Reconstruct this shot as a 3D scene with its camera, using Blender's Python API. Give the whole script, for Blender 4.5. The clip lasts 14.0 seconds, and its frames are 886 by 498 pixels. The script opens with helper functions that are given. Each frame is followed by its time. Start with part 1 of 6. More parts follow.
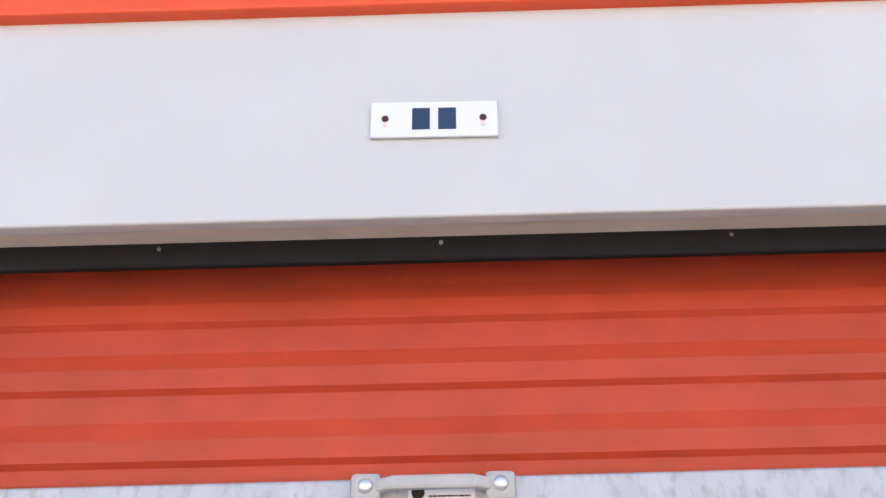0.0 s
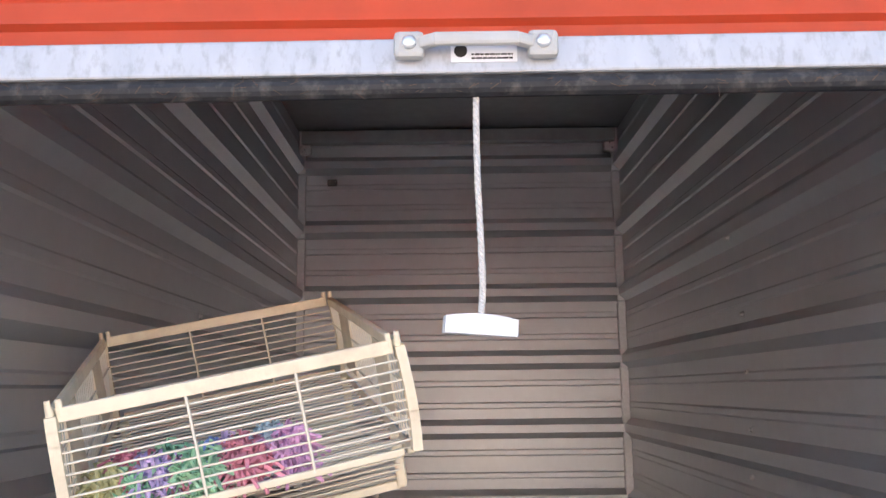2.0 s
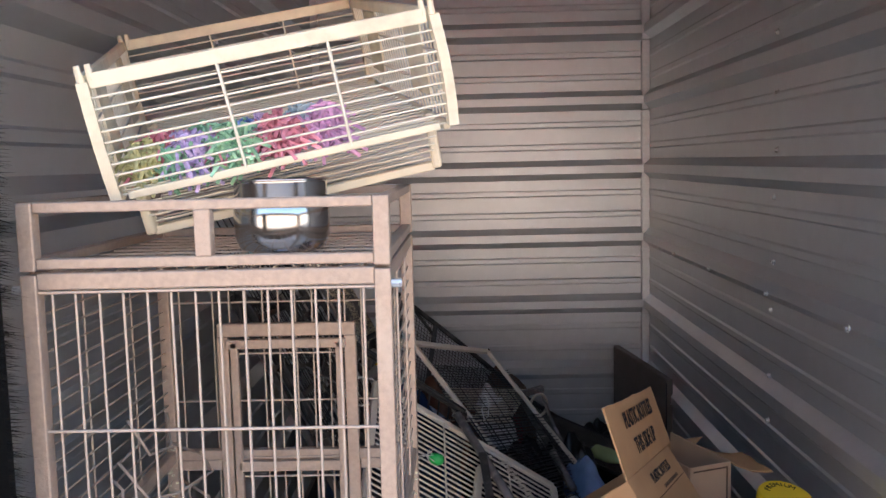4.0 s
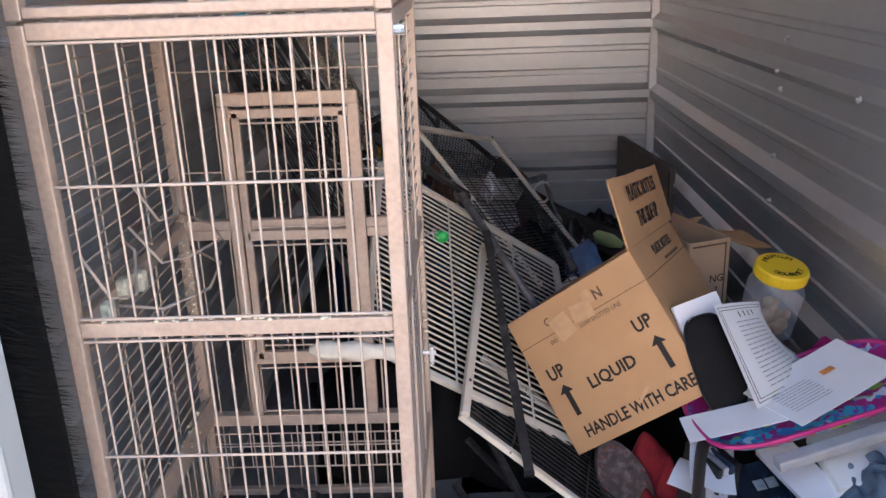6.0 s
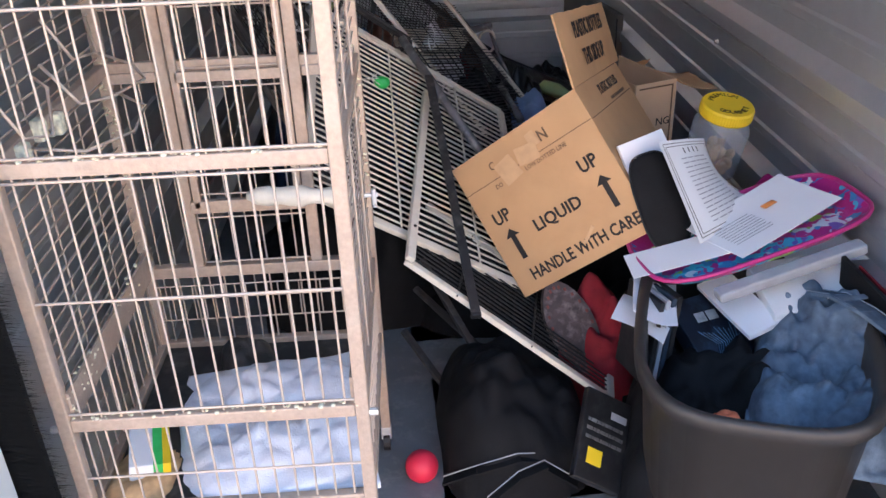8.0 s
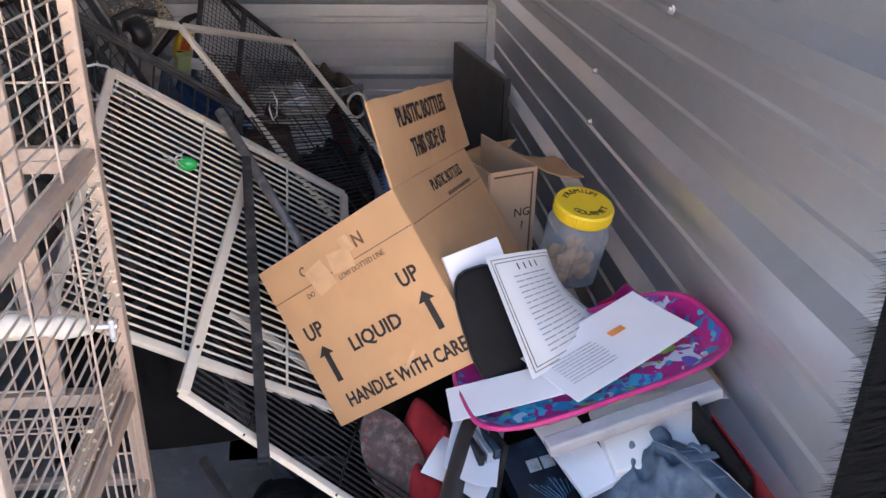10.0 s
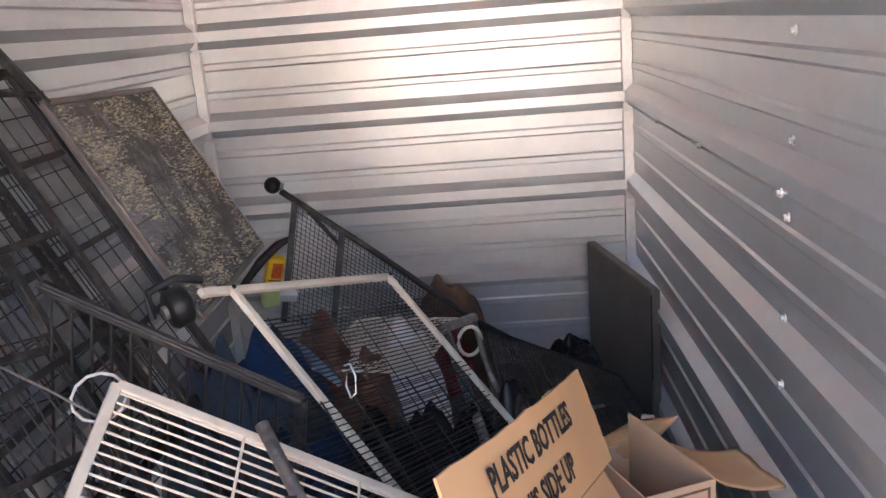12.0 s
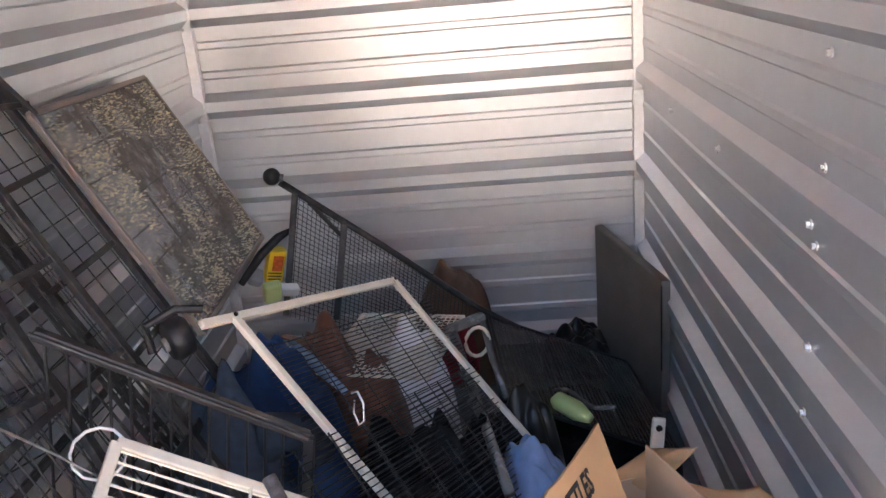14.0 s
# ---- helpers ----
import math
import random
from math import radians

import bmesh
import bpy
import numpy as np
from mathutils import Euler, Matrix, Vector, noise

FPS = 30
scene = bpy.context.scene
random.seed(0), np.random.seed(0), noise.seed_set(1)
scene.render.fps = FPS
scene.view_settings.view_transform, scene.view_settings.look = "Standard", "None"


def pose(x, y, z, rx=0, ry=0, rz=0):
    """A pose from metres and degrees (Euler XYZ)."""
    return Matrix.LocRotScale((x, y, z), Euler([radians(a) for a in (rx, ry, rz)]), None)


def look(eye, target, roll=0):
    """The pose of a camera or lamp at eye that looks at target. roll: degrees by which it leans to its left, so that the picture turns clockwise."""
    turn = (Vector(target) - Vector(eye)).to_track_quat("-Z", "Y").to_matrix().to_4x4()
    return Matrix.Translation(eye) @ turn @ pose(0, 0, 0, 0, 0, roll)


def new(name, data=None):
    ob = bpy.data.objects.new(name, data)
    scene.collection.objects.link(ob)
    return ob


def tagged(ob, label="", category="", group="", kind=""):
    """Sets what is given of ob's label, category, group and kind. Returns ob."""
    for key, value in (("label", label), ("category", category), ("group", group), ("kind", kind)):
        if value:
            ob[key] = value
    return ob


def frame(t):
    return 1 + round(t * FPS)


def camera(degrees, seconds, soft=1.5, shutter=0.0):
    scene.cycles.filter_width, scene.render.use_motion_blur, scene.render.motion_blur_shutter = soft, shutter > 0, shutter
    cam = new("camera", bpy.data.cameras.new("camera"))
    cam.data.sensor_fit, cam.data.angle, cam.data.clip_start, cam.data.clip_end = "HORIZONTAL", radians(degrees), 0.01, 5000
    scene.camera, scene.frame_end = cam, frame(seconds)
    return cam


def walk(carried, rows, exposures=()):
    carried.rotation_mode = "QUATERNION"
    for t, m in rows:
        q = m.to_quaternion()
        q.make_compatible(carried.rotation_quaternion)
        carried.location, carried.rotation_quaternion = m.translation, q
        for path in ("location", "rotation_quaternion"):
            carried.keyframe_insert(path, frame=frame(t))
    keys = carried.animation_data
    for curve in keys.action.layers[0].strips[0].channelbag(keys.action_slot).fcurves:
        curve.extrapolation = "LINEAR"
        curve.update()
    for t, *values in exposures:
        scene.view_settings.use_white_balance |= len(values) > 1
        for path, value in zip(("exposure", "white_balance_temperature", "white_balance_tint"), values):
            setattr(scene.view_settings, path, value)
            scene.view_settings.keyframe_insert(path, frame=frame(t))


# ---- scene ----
cam = camera(55.1, 14.0)
PATH = [
    (0, (-0.001, -0.946, 1.526), (-0.028, 0.783, 2.531), -1.0),
    (0.5, (-0.003, -0.951, 1.503), (-0.05, 0.888, 2.286), -1.2),
    (1, (-0.016, -0.917, 1.452), (-0.052, 0.999, 2.022), -0.6),
    (1.5, (-0.039, -0.91, 1.419), (-0.062, 1.041, 1.858), -0.6),
    (2, (-0.068, -0.898, 1.393), (-0.073, 1.075, 1.72), -0.7),
    (2.5, (-0.095, -0.882, 1.356), (-0.088, 1.109, 1.539), -1.2),
    (3, (-0.099, -0.873, 1.331), (-0.109, 1.126, 1.38), -1.6),
    (3.5, (-0.098, -0.877, 1.304), (-0.132, 1.122, 1.231), -1.2),
    (3.7, (-0.1, -0.872, 1.289), (-0.139, 1.123, 1.163), -1.2),
    (5.8, (-0.103, -0.863, 1.201), (-0.156, 1.043, 0.595), -2.4),
    (6, (-0.106, -0.867, 1.2), (-0.165, 1.026, 0.556), -2.1),
    (6.5, (-0.107, -0.87, 1.18), (-0.193, 0.989, 0.448), -2.6),
    (7, (-0.108, -0.866, 1.165), (-0.193, 0.96, 0.356), -2.8),
    (7.5, (-0.101, -0.863, 1.152), (-0.134, 0.929, 0.266), -2.7),
    (7.7, (-0.102, -0.861, 1.142), (-0.105, 0.909, 0.211), -2.7),
    (9.8, (0.123, -0.604, 1.146), (0.372, 1.177, 0.27), 1.3),
    (10, (0.148, -0.562, 1.148), (0.353, 1.234, 0.291), 1.2),
    (10.5, (0.172, -0.402, 1.152), (0.321, 1.438, 0.383), 0.6),
    (11, (0.188, -0.235, 1.172), (0.317, 1.651, 0.519), -0.5),
    (11.5, (0.206, -0.105, 1.198), (0.224, 1.811, 0.623), -2.5),
    (12, (0.242, 0.018, 1.213), (0.124, 1.945, 0.691), -4.7),
    (12.5, (0.253, 0.082, 1.234), (0.08, 2.006, 0.717), -6.5),
    (13, (0.242, 0.109, 1.272), (0.095, 2.03, 0.735), -5.8),
    (13.5, (0.237, 0.123, 1.314), (0.15, 2.026, 0.706), -4.6),
    (14, (0.226, 0.128, 1.342), (0.104, 2.012, 0.683), -5.1),
]
EXPOSURES = [(0, 1.75), (0.5, 1.9), (1, 2.4), (1.5, 2.35), (2.2, 2.05), (3, 1.95), (3.7, 2.15), (5.8, 2.55), (7.5, 2.9), (10, 3.15), (11, 3.75), (12, 3.9), (14, 4.1)]
walk(cam, [(t, look(eye, target, roll)) for t, eye, target, roll in PATH], EXPOSURES)

# ---- light: clear sky, sun behind the building, sunlit yard and opposite row ----
SUN_EL, SUN_AZ = 44.0, 15.0
world = bpy.data.worlds.new("sky")
scene.world = world
world.use_nodes = True
wn = world.node_tree.nodes
sky = wn.new("ShaderNodeTexSky")
sky.sky_type, sky.sun_disc = "NISHITA", False
sky.sun_elevation, sky.sun_rotation = radians(SUN_EL), radians(SUN_AZ)
world.node_tree.links.new(sky.outputs[0], wn["Background"].inputs[0])
wn["Background"].inputs[1].default_value = 0.14
sun = new("sun", bpy.data.lights.new("sun", "SUN"))
sun.data.energy, sun.data.angle, sun.data.color = 3.7, radians(0.5), (1.0, 0.93, 0.84)
s_el, s_az = radians(SUN_EL), radians(SUN_AZ)
sun_to = Vector((math.sin(s_az) * math.cos(s_el), math.cos(s_az) * math.cos(s_el), math.sin(s_el)))
sun.matrix_world = look(sun_to * 30, (0, 0, 0))

FLOOR = -0.05
HALF_W, DEPTH, CEIL = 0.75, 2.985, 2.56


# ---- materials ----
def mat(name, col, rough=0.5, metal=0.0, var=0.12, scale=30.0, bump=0.1, bscale=200.0, dirt=None, dirt_amt=0.0, dscale=4.0,
        aniso=None, alpha=1.0, trans=0.0, ior=1.45, coat=0.0):
    m = bpy.data.materials.new(name)
    m.use_nodes = True
    t = m.node_tree
    b = t.nodes["Principled BSDF"]
    b.inputs["Roughness"].default_value = rough
    b.inputs["Metallic"].default_value = metal
    b.inputs["IOR"].default_value = ior
    b.inputs["Coat Weight"].default_value = coat
    if max(col) < 0.05 and rough > 0.6:
        b.inputs["Specular IOR Level"].default_value = 0.2
    b.inputs["Alpha"].default_value = alpha
    if trans:
        b.inputs["Transmission Weight"].default_value = trans
    tc = t.nodes.new("ShaderNodeTexCoord")
    src = tc.outputs["Object"]
    if aniso:
        mp = t.nodes.new("ShaderNodeMapping")
        mp.inputs["Scale"].default_value = aniso
        t.links.new(src, mp.inputs["Vector"])
        src = mp.outputs["Vector"]
    n1 = t.nodes.new("ShaderNodeTexNoise")
    n1.inputs["Scale"].default_value, n1.inputs["Detail"].default_value = scale, 6
    t.links.new(src, n1.inputs["Vector"])
    ramp = t.nodes.new("ShaderNodeValToRGB")
    lo = [max(0.0, c * (1 - var)) for c in col]
    hi = [min(1.0, c * (1 + var)) for c in col]
    ramp.color_ramp.elements[0].color, ramp.color_ramp.elements[1].color = (*lo, 1), (*hi, 1)
    ramp.color_ramp.elements[0].position, ramp.color_ramp.elements[1].position = 0.3, 0.7
    t.links.new(n1.outputs["Fac"], ramp.inputs["Fac"])
    out = ramp.outputs["Color"]
    if dirt:
        n2 = t.nodes.new("ShaderNodeTexNoise")
        n2.inputs["Scale"].default_value, n2.inputs["Detail"].default_value = dscale, 8
        n2.inputs["Roughness"].default_value = 0.65
        t.links.new(src, n2.inputs["Vector"])
        r2 = t.nodes.new("ShaderNodeValToRGB")
        r2.color_ramp.elements[0].position, r2.color_ramp.elements[1].position = 0.5, 0.72
        r2.color_ramp.elements[0].color, r2.color_ramp.elements[1].color = (0, 0, 0, 1), (dirt_amt,) * 3 + (1,)
        t.links.new(n2.outputs["Fac"], r2.inputs["Fac"])
        mx = t.nodes.new("ShaderNodeMixRGB")
        mx.inputs["Color2"].default_value = (*dirt, 1)
        t.links.new(r2.outputs["Color"], mx.inputs["Fac"])
        t.links.new(out, mx.inputs["Color1"])
        out = mx.outputs["Color"]
    t.links.new(out, b.inputs["Base Color"])
    if bump:
        n3 = t.nodes.new("ShaderNodeTexNoise")
        n3.inputs["Scale"].default_value, n3.inputs["Detail"].default_value = bscale, 4
        t.links.new(src, n3.inputs["Vector"])
        bp = t.nodes.new("ShaderNodeBump")
        bp.inputs["Strength"].default_value, bp.inputs["Distance"].default_value = bump, 0.002
        t.links.new(n3.outputs["Fac"], bp.inputs["Height"])
        t.links.new(bp.outputs["Normal"], b.inputs["Normal"])
    rr = t.nodes.new("ShaderNodeMapRange")
    rr.inputs["To Min"].default_value, rr.inputs["To Max"].default_value = max(0.02, rough - 0.1), min(1, rough + 0.1)
    t.links.new(n1.outputs["Fac"], rr.inputs["Value"])
    t.links.new(rr.outputs["Result"], b.inputs["Roughness"])
    return m


M_GALV = mat("galvanised steel", (0.68, 0.70, 0.715), 0.41, 0.75, 0.03, 25, 0, 40, (0.54, 0.55, 0.57), 0.25, 3)
# Ceiling and purlin take about half the brightness of the wall steel.
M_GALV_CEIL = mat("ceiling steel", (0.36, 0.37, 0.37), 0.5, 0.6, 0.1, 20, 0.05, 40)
M_TRIM = mat("corner trim", (0.72, 0.73, 0.74), 0.4, 0.6, 0.06, 60, 0.05, 60)
M_HEADER = mat("off-white painted steel", (0.595, 0.595, 0.565), 0.45, 0.0, 0.03, 6, 0.03, 300, (0.50, 0.49, 0.46), 0.15, 5)
M_ORANGE = mat("orange door paint", (0.95, 0.155, 0.068), 0.40, 0.0, 0.05, 12, 0.03, 200, (0.55, 0.08, 0.04), 0.12, 9)
M_TRIM_OR = mat("orange trim paint", (0.78, 0.09, 0.025), 0.4, 0.0, 0.05, 12, 0.03, 200)
M_RUBBER = mat("black rubber seal", (0.025, 0.025, 0.027), 0.6, 0, 0.3, 60, 0.2, 150, (0.16, 0.14, 0.12), 0.7, 40)
M_ALU = mat("weathered aluminium bar", (0.50, 0.51, 0.53), 0.42, 0.3, 0.08, 25, 0.1, 150, (0.30, 0.29, 0.28), 0.75, 70, aniso=(1, 1, 0.5))
M_STEEL = mat("zinc plated steel", (0.75, 0.75, 0.74), 0.3, 0.6, 0.1, 80, 0.05, 100)
M_ROPE = mat("braided white rope", (0.66, 0.62, 0.57), 0.85, 0, 0.15, 300, 0.6, 500)
M_WHITE = mat("white plastic", (0.78, 0.78, 0.77), 0.45, 0, 0.03, 10, 0.02, 100)
M_FLOOR = mat("grey concrete floor", (0.17, 0.18, 0.19), 0.8, 0, 0.15, 12, 0.3, 150, (0.34, 0.33, 0.31), 0.5, 30)
M_ASPHALT = mat("pale yard concrete", (0.50, 0.465, 0.42), 0.9, 0, 0.25, 40, 0.5, 120)
M_OPP = mat("opposite wall paint", (0.53, 0.42, 0.345), 0.6, 0, 0.08, 1.5, 0.02, 60)
M_TAN = mat("tan hammered powder coat", (0.47, 0.36, 0.28), 0.45, 0.25, 0.10, 120, 0.35, 260, (0.62, 0.55, 0.46), 0.35, 14)
M_TANWIRE = mat("tan coated wire", (0.57, 0.47, 0.385), 0.42, 0.25, 0.12, 60, 0.1, 200, (0.36, 0.20, 0.10), 0.3, 35)
M_CREAM = mat("cream plastic", (0.88, 0.77, 0.56), 0.5, 0, 0.06, 20, 0.05, 100, (0.55, 0.42, 0.26), 0.45, 18)
M_CREAMWIRE = mat("cream coated wire", (0.86, 0.79, 0.64), 0.45, 0, 0.05, 30, 0.05, 100)
M_IVORY = mat("ivory enamel", (0.74, 0.68, 0.57), 0.45, 0, 0.06, 25, 0.05, 100, (0.42, 0.33, 0.22), 0.4, 25)
M_STAIN = mat("stainless steel", (0.62, 0.60, 0.58), 0.16, 1.0, 0.04, 40, 0.02, 100)
M_BLACK = mat("black enamelled steel", (0.014, 0.014, 0.015), 0.45, 0.0, 0.3, 30, 0.15, 150, (0.09, 0.085, 0.08), 0.4, 20)
M_DKBAR = mat("charcoal coated steel", (0.030, 0.029, 0.029), 0.5, 0.1, 0.25, 40, 0.2, 150, (0.18, 0.17, 0.15), 0.5, 22)
M_PIPE = mat("scuffed grey pipe", (0.16, 0.155, 0.15), 0.5, 0.2, 0.3, 30, 0.3, 100, (0.5, 0.48, 0.44), 0.8, 25)
M_BOARD = mat("brown metal tray", (0.17, 0.15, 0.13), 0.38, 0.3, 0.12, 14, 0.05, 100, (0.26, 0.25, 0.24), 0.35, 6)
M_CARD = mat("corrugated cardboard", (0.53, 0.315, 0.155), 0.85, 0, 0.06, 9, 0.12, 90, (0.44, 0.25, 0.12), 0.5, 7)
# Cardboard again, about a quarter darker, for the flap folded in.
M_CARD_DARK = mat("darker cardboard", (0.40, 0.25, 0.135), 0.9, 0, 0.08, 9, 0.1, 90)
M_INK = mat("black ink", (0.035, 0.03, 0.028), 0.7, 0, 0.2, 60, 0)
M_INKBROWN = mat("faded brown ink", (0.14, 0.085, 0.05), 0.8, 0, 0.2, 60, 0)
M_TAPE = mat("torn paper patch", (0.58, 0.36, 0.19), 0.6, 0, 0.1, 40, 0.1)
M_PAPER = mat("white paper", (0.80, 0.80, 0.82), 0.75, 0, 0.02, 10, 0.05, 80)
M_PAPER2 = mat("grey-edged certificate", (0.70, 0.71, 0.72), 0.7, 0, 0.03, 10, 0.05, 80)
M_YELLOW = mat("yellow plastic", (0.86, 0.60, 0.03), 0.4, 0, 0.03, 20, 0.03)
M_GLASS = mat("clear plastic jar", (0.62, 0.66, 0.70), 0.15, 0, 0.05, 20, 0, alpha=0.30)
M_TREAT = mat("tan biscuit treats", (0.55, 0.34, 0.17), 0.8, 0, 0.2, 60, 0.3)
M_TOTE = mat("dark taupe tote plastic", (0.040, 0.034, 0.030), 0.45, 0, 0.06, 15, 0.1, 120)
M_JEANS = mat("blue denim", (0.092, 0.130, 0.178), 0.9, 0, 0.25, 60, 0.6, 500, (0.25, 0.32, 0.40), 0.6, 12)
M_NAVY = mat("navy cloth", (0.016, 0.045, 0.12), 0.9, 0, 0.2, 30, 0.4, 300)
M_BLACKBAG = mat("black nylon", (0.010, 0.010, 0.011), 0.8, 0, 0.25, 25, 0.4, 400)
M_BIN = mat("black garbage plastic", (0.008, 0.008, 0.009), 0.35, 0, 0.2, 20, 0.3, 30)
M_MAGENTA = mat("magenta fabric", (0.42, 0.012, 0.13), 0.85, 0, 0.15, 30, 0.4, 300)
M_RED = mat("red fabric", (0.22, 0.012, 0.02), 0.9, 0, 0.2, 30, 0.4, 300)
M_REDBALL = mat("red rubber ball", (0.75, 0.03, 0.07), 0.5, 0, 0.05, 30, 0.05)
M_BROWN = mat("brown leather", (0.15, 0.066, 0.04), 0.55, 0, 0.25, 25, 0.4, 120)
M_OLIVE = mat("brown canvas", (0.13, 0.08, 0.052), 0.9, 0, 0.2, 25, 0.3, 200)
M_TOWEL = mat("pale blue towel", (0.74, 0.76, 0.82), 0.95, 0, 0.05, 15, 0.8, 400)
M_PINK = mat("pink plastic rim", (0.45, 0.03, 0.17), 0.4, 0, 0.04, 20, 0.02)
M_GREEN = mat("green plastic", (0.04, 0.52, 0.12), 0.35, 0, 0.1, 60, 0.05)
M_BLUEBOX = mat("dark blue game art", (0.008, 0.012, 0.022), 0.45, 0, 0.6, 18, 0.02, 60, (0.03, 0.07, 0.13), 0.7, 22)
M_TEAL = mat("teal plastic", (0.03, 0.42, 0.50), 0.4, 0, 0.05, 20, 0.02)
M_BONE = mat("white concrete perch", (0.68, 0.64, 0.55), 0.9, 0, 0.08, 40, 0.6, 120)
M_SEED = mat("seed husks", (0.74, 0.67, 0.49), 0.9, 0, 0.4, 120, 0.2)
M_BRUSH = mat("black bristle", (0.006, 0.006, 0.006), 0.85, 0, 0.3, 80, 0.1)
M_LGREY = mat("grey foam", (0.35, 0.36, 0.38), 0.9, 0, 0.1, 30, 0.3)
M_MESH = mat("worn black mesh", (0.075, 0.068, 0.062), 0.32, 0.4, 0.3, 40, 0.1, 150, (0.26, 0.24, 0.21), 0.5, 30)
M_DARKDENIM = mat("dark washed denim", (0.030, 0.045, 0.068), 0.9, 0, 0.25, 50, 0.5, 400, (0.06, 0.085, 0.12), 0.6, 9)
M_CRUST = mat("grey-brown droppings crust", (0.27, 0.25, 0.18), 0.95, 0, 0.5, 45, 0.8, 200, (0.62, 0.57, 0.44), 0.8, 22)
M_SHOE = mat("dark shoe sole", (0.07, 0.05, 0.05), 0.7, 0, 0.3, 40, 0.4, 150, (0.3, 0.25, 0.23), 0.6, 50)
M_LIME = mat("pale green plastic", (0.50, 0.60, 0.25), 0.5, 0, 0.06, 20, 0.05)


def multi(name, cols, scale):
    """Printed cartoon-like colour fields."""
    m = bpy.data.materials.new(name)
    m.use_nodes = True
    t = m.node_tree
    b = t.nodes["Principled BSDF"]
    b.inputs["Roughness"].default_value = 0.4
    tc, v, n = (t.nodes.new(k) for k in ("ShaderNodeTexCoord", "ShaderNodeTexVoronoi", "ShaderNodeTexNoise"))
    n.inputs["Scale"].default_value = scale * 0.8
    v.inputs["Scale"].default_value = scale
    mix = t.nodes.new("ShaderNodeMixRGB")
    mix.inputs["Fac"].default_value = 0.25
    t.links.new(tc.outputs["Object"], n.inputs["Vector"])
    t.links.new(tc.outputs["Object"], mix.inputs["Color1"])
    t.links.new(n.outputs["Color"], mix.inputs["Color2"])
    t.links.new(mix.outputs["Color"], v.inputs["Vector"])
    sep = t.nodes.new("ShaderNodeSeparateColor")
    t.links.new(v.outputs["Color"], sep.inputs[0])
    r = t.nodes.new("ShaderNodeValToRGB")
    r.color_ramp.interpolation = "CONSTANT"
    while len(r.color_ramp.elements) < len(cols):
        r.color_ramp.elements.new(0.5)
    for k, c in enumerate(cols):
        r.color_ramp.elements[k].position, r.color_ramp.elements[k].color = k / len(cols), (*c, 1)
    t.links.new(sep.outputs[0], r.inputs["Fac"])
    t.links.new(r.outputs["Color"], b.inputs["Base Color"])
    return m


M_CARTOON = multi("cartoon print", [(0.03, 0.22, 0.42), (0.42, 0.02, 0.18), (0.05, 0.42, 0.55), (0.24, 0.48, 0.08), (0.45, 0.03, 0.20), (0.16, 0.10, 0.40), (0.42, 0.02, 0.18), (0.55, 0.62, 0.66)], 26)


# ---- building helpers ----
WORLD_OF = {}


def thing(name, base, label, category, group=""):
    ob = new(name)
    ob.empty_display_size = 0.05
    ob.matrix_basis = Matrix.Translation(base)
    WORLD_OF[ob] = ob.matrix_basis.copy()
    return tagged(ob, label, category, group)


def put_under(ob, parent, basis):
    ob.matrix_basis = basis
    if parent is not None:
        ob.parent = parent
        ob.matrix_parent_inverse = WORLD_OF[parent].inverted()
    WORLD_OF[ob] = basis.copy()
    return ob


def part(name, bm, material, parent=None, label="", smooth=False):
    me = bpy.data.meshes.new(name)
    bmesh.ops.recalc_face_normals(bm, faces=bm.faces)
    if smooth:
        for f in bm.faces:
            f.smooth = True
    bm.to_mesh(me)
    bm.free()
    me.materials.append(material)
    ob = put_under(new(name, me), parent, Matrix())
    return tagged(ob, label) if label else ob


def single(name, bm, material, label, category, smooth=False, kind="", group=""):
    return tagged(part(name, bm, material, None, "", smooth), label, category, group, kind)


def box(bm, c, s, m=None, bevel=0.0):
    r = bmesh.ops.create_cube(bm, size=1.0, matrix=Matrix.LocRotScale(c, None, s))
    vs = r["verts"]
    if bevel:
        es = list({e for v in vs for e in v.link_edges})
        r2 = bmesh.ops.bevel(bm, geom=es, offset=bevel, segments=2, affect="EDGES", profile=0.5)
        vs = list({v for f in r2["faces"] for v in f.verts} | {v for v in vs if v.is_valid})
    if m is not None:
        bmesh.ops.transform(bm, matrix=m, verts=vs)
    return bm


def B(c, s, m=None, bevel=0.0):
    return box(bmesh.new(), c, s, m, bevel)


def along(p0, p1, up=(0, 0, 1)):
    """A frame at p0 whose z runs to p1."""
    p0, p1 = Vector(p0), Vector(p1)
    z = (p1 - p0).normalized()
    x = Vector(up).cross(z)
    if x.length < 1e-3:
        x = Vector((1, 0, 0)).cross(z)
    x.normalize()
    y = z.cross(x)
    m = Matrix((x, y, z)).transposed().to_4x4()
    m.translation = p0
    return m


def beam(bm, p0, p1, w, h, up=(0, 0, 1), bevel=0.0):
    d = (Vector(p1) - Vector(p0)).length
    return box(bm, (0, 0, d / 2), (w, h, d), along(p0, p1, up), bevel)


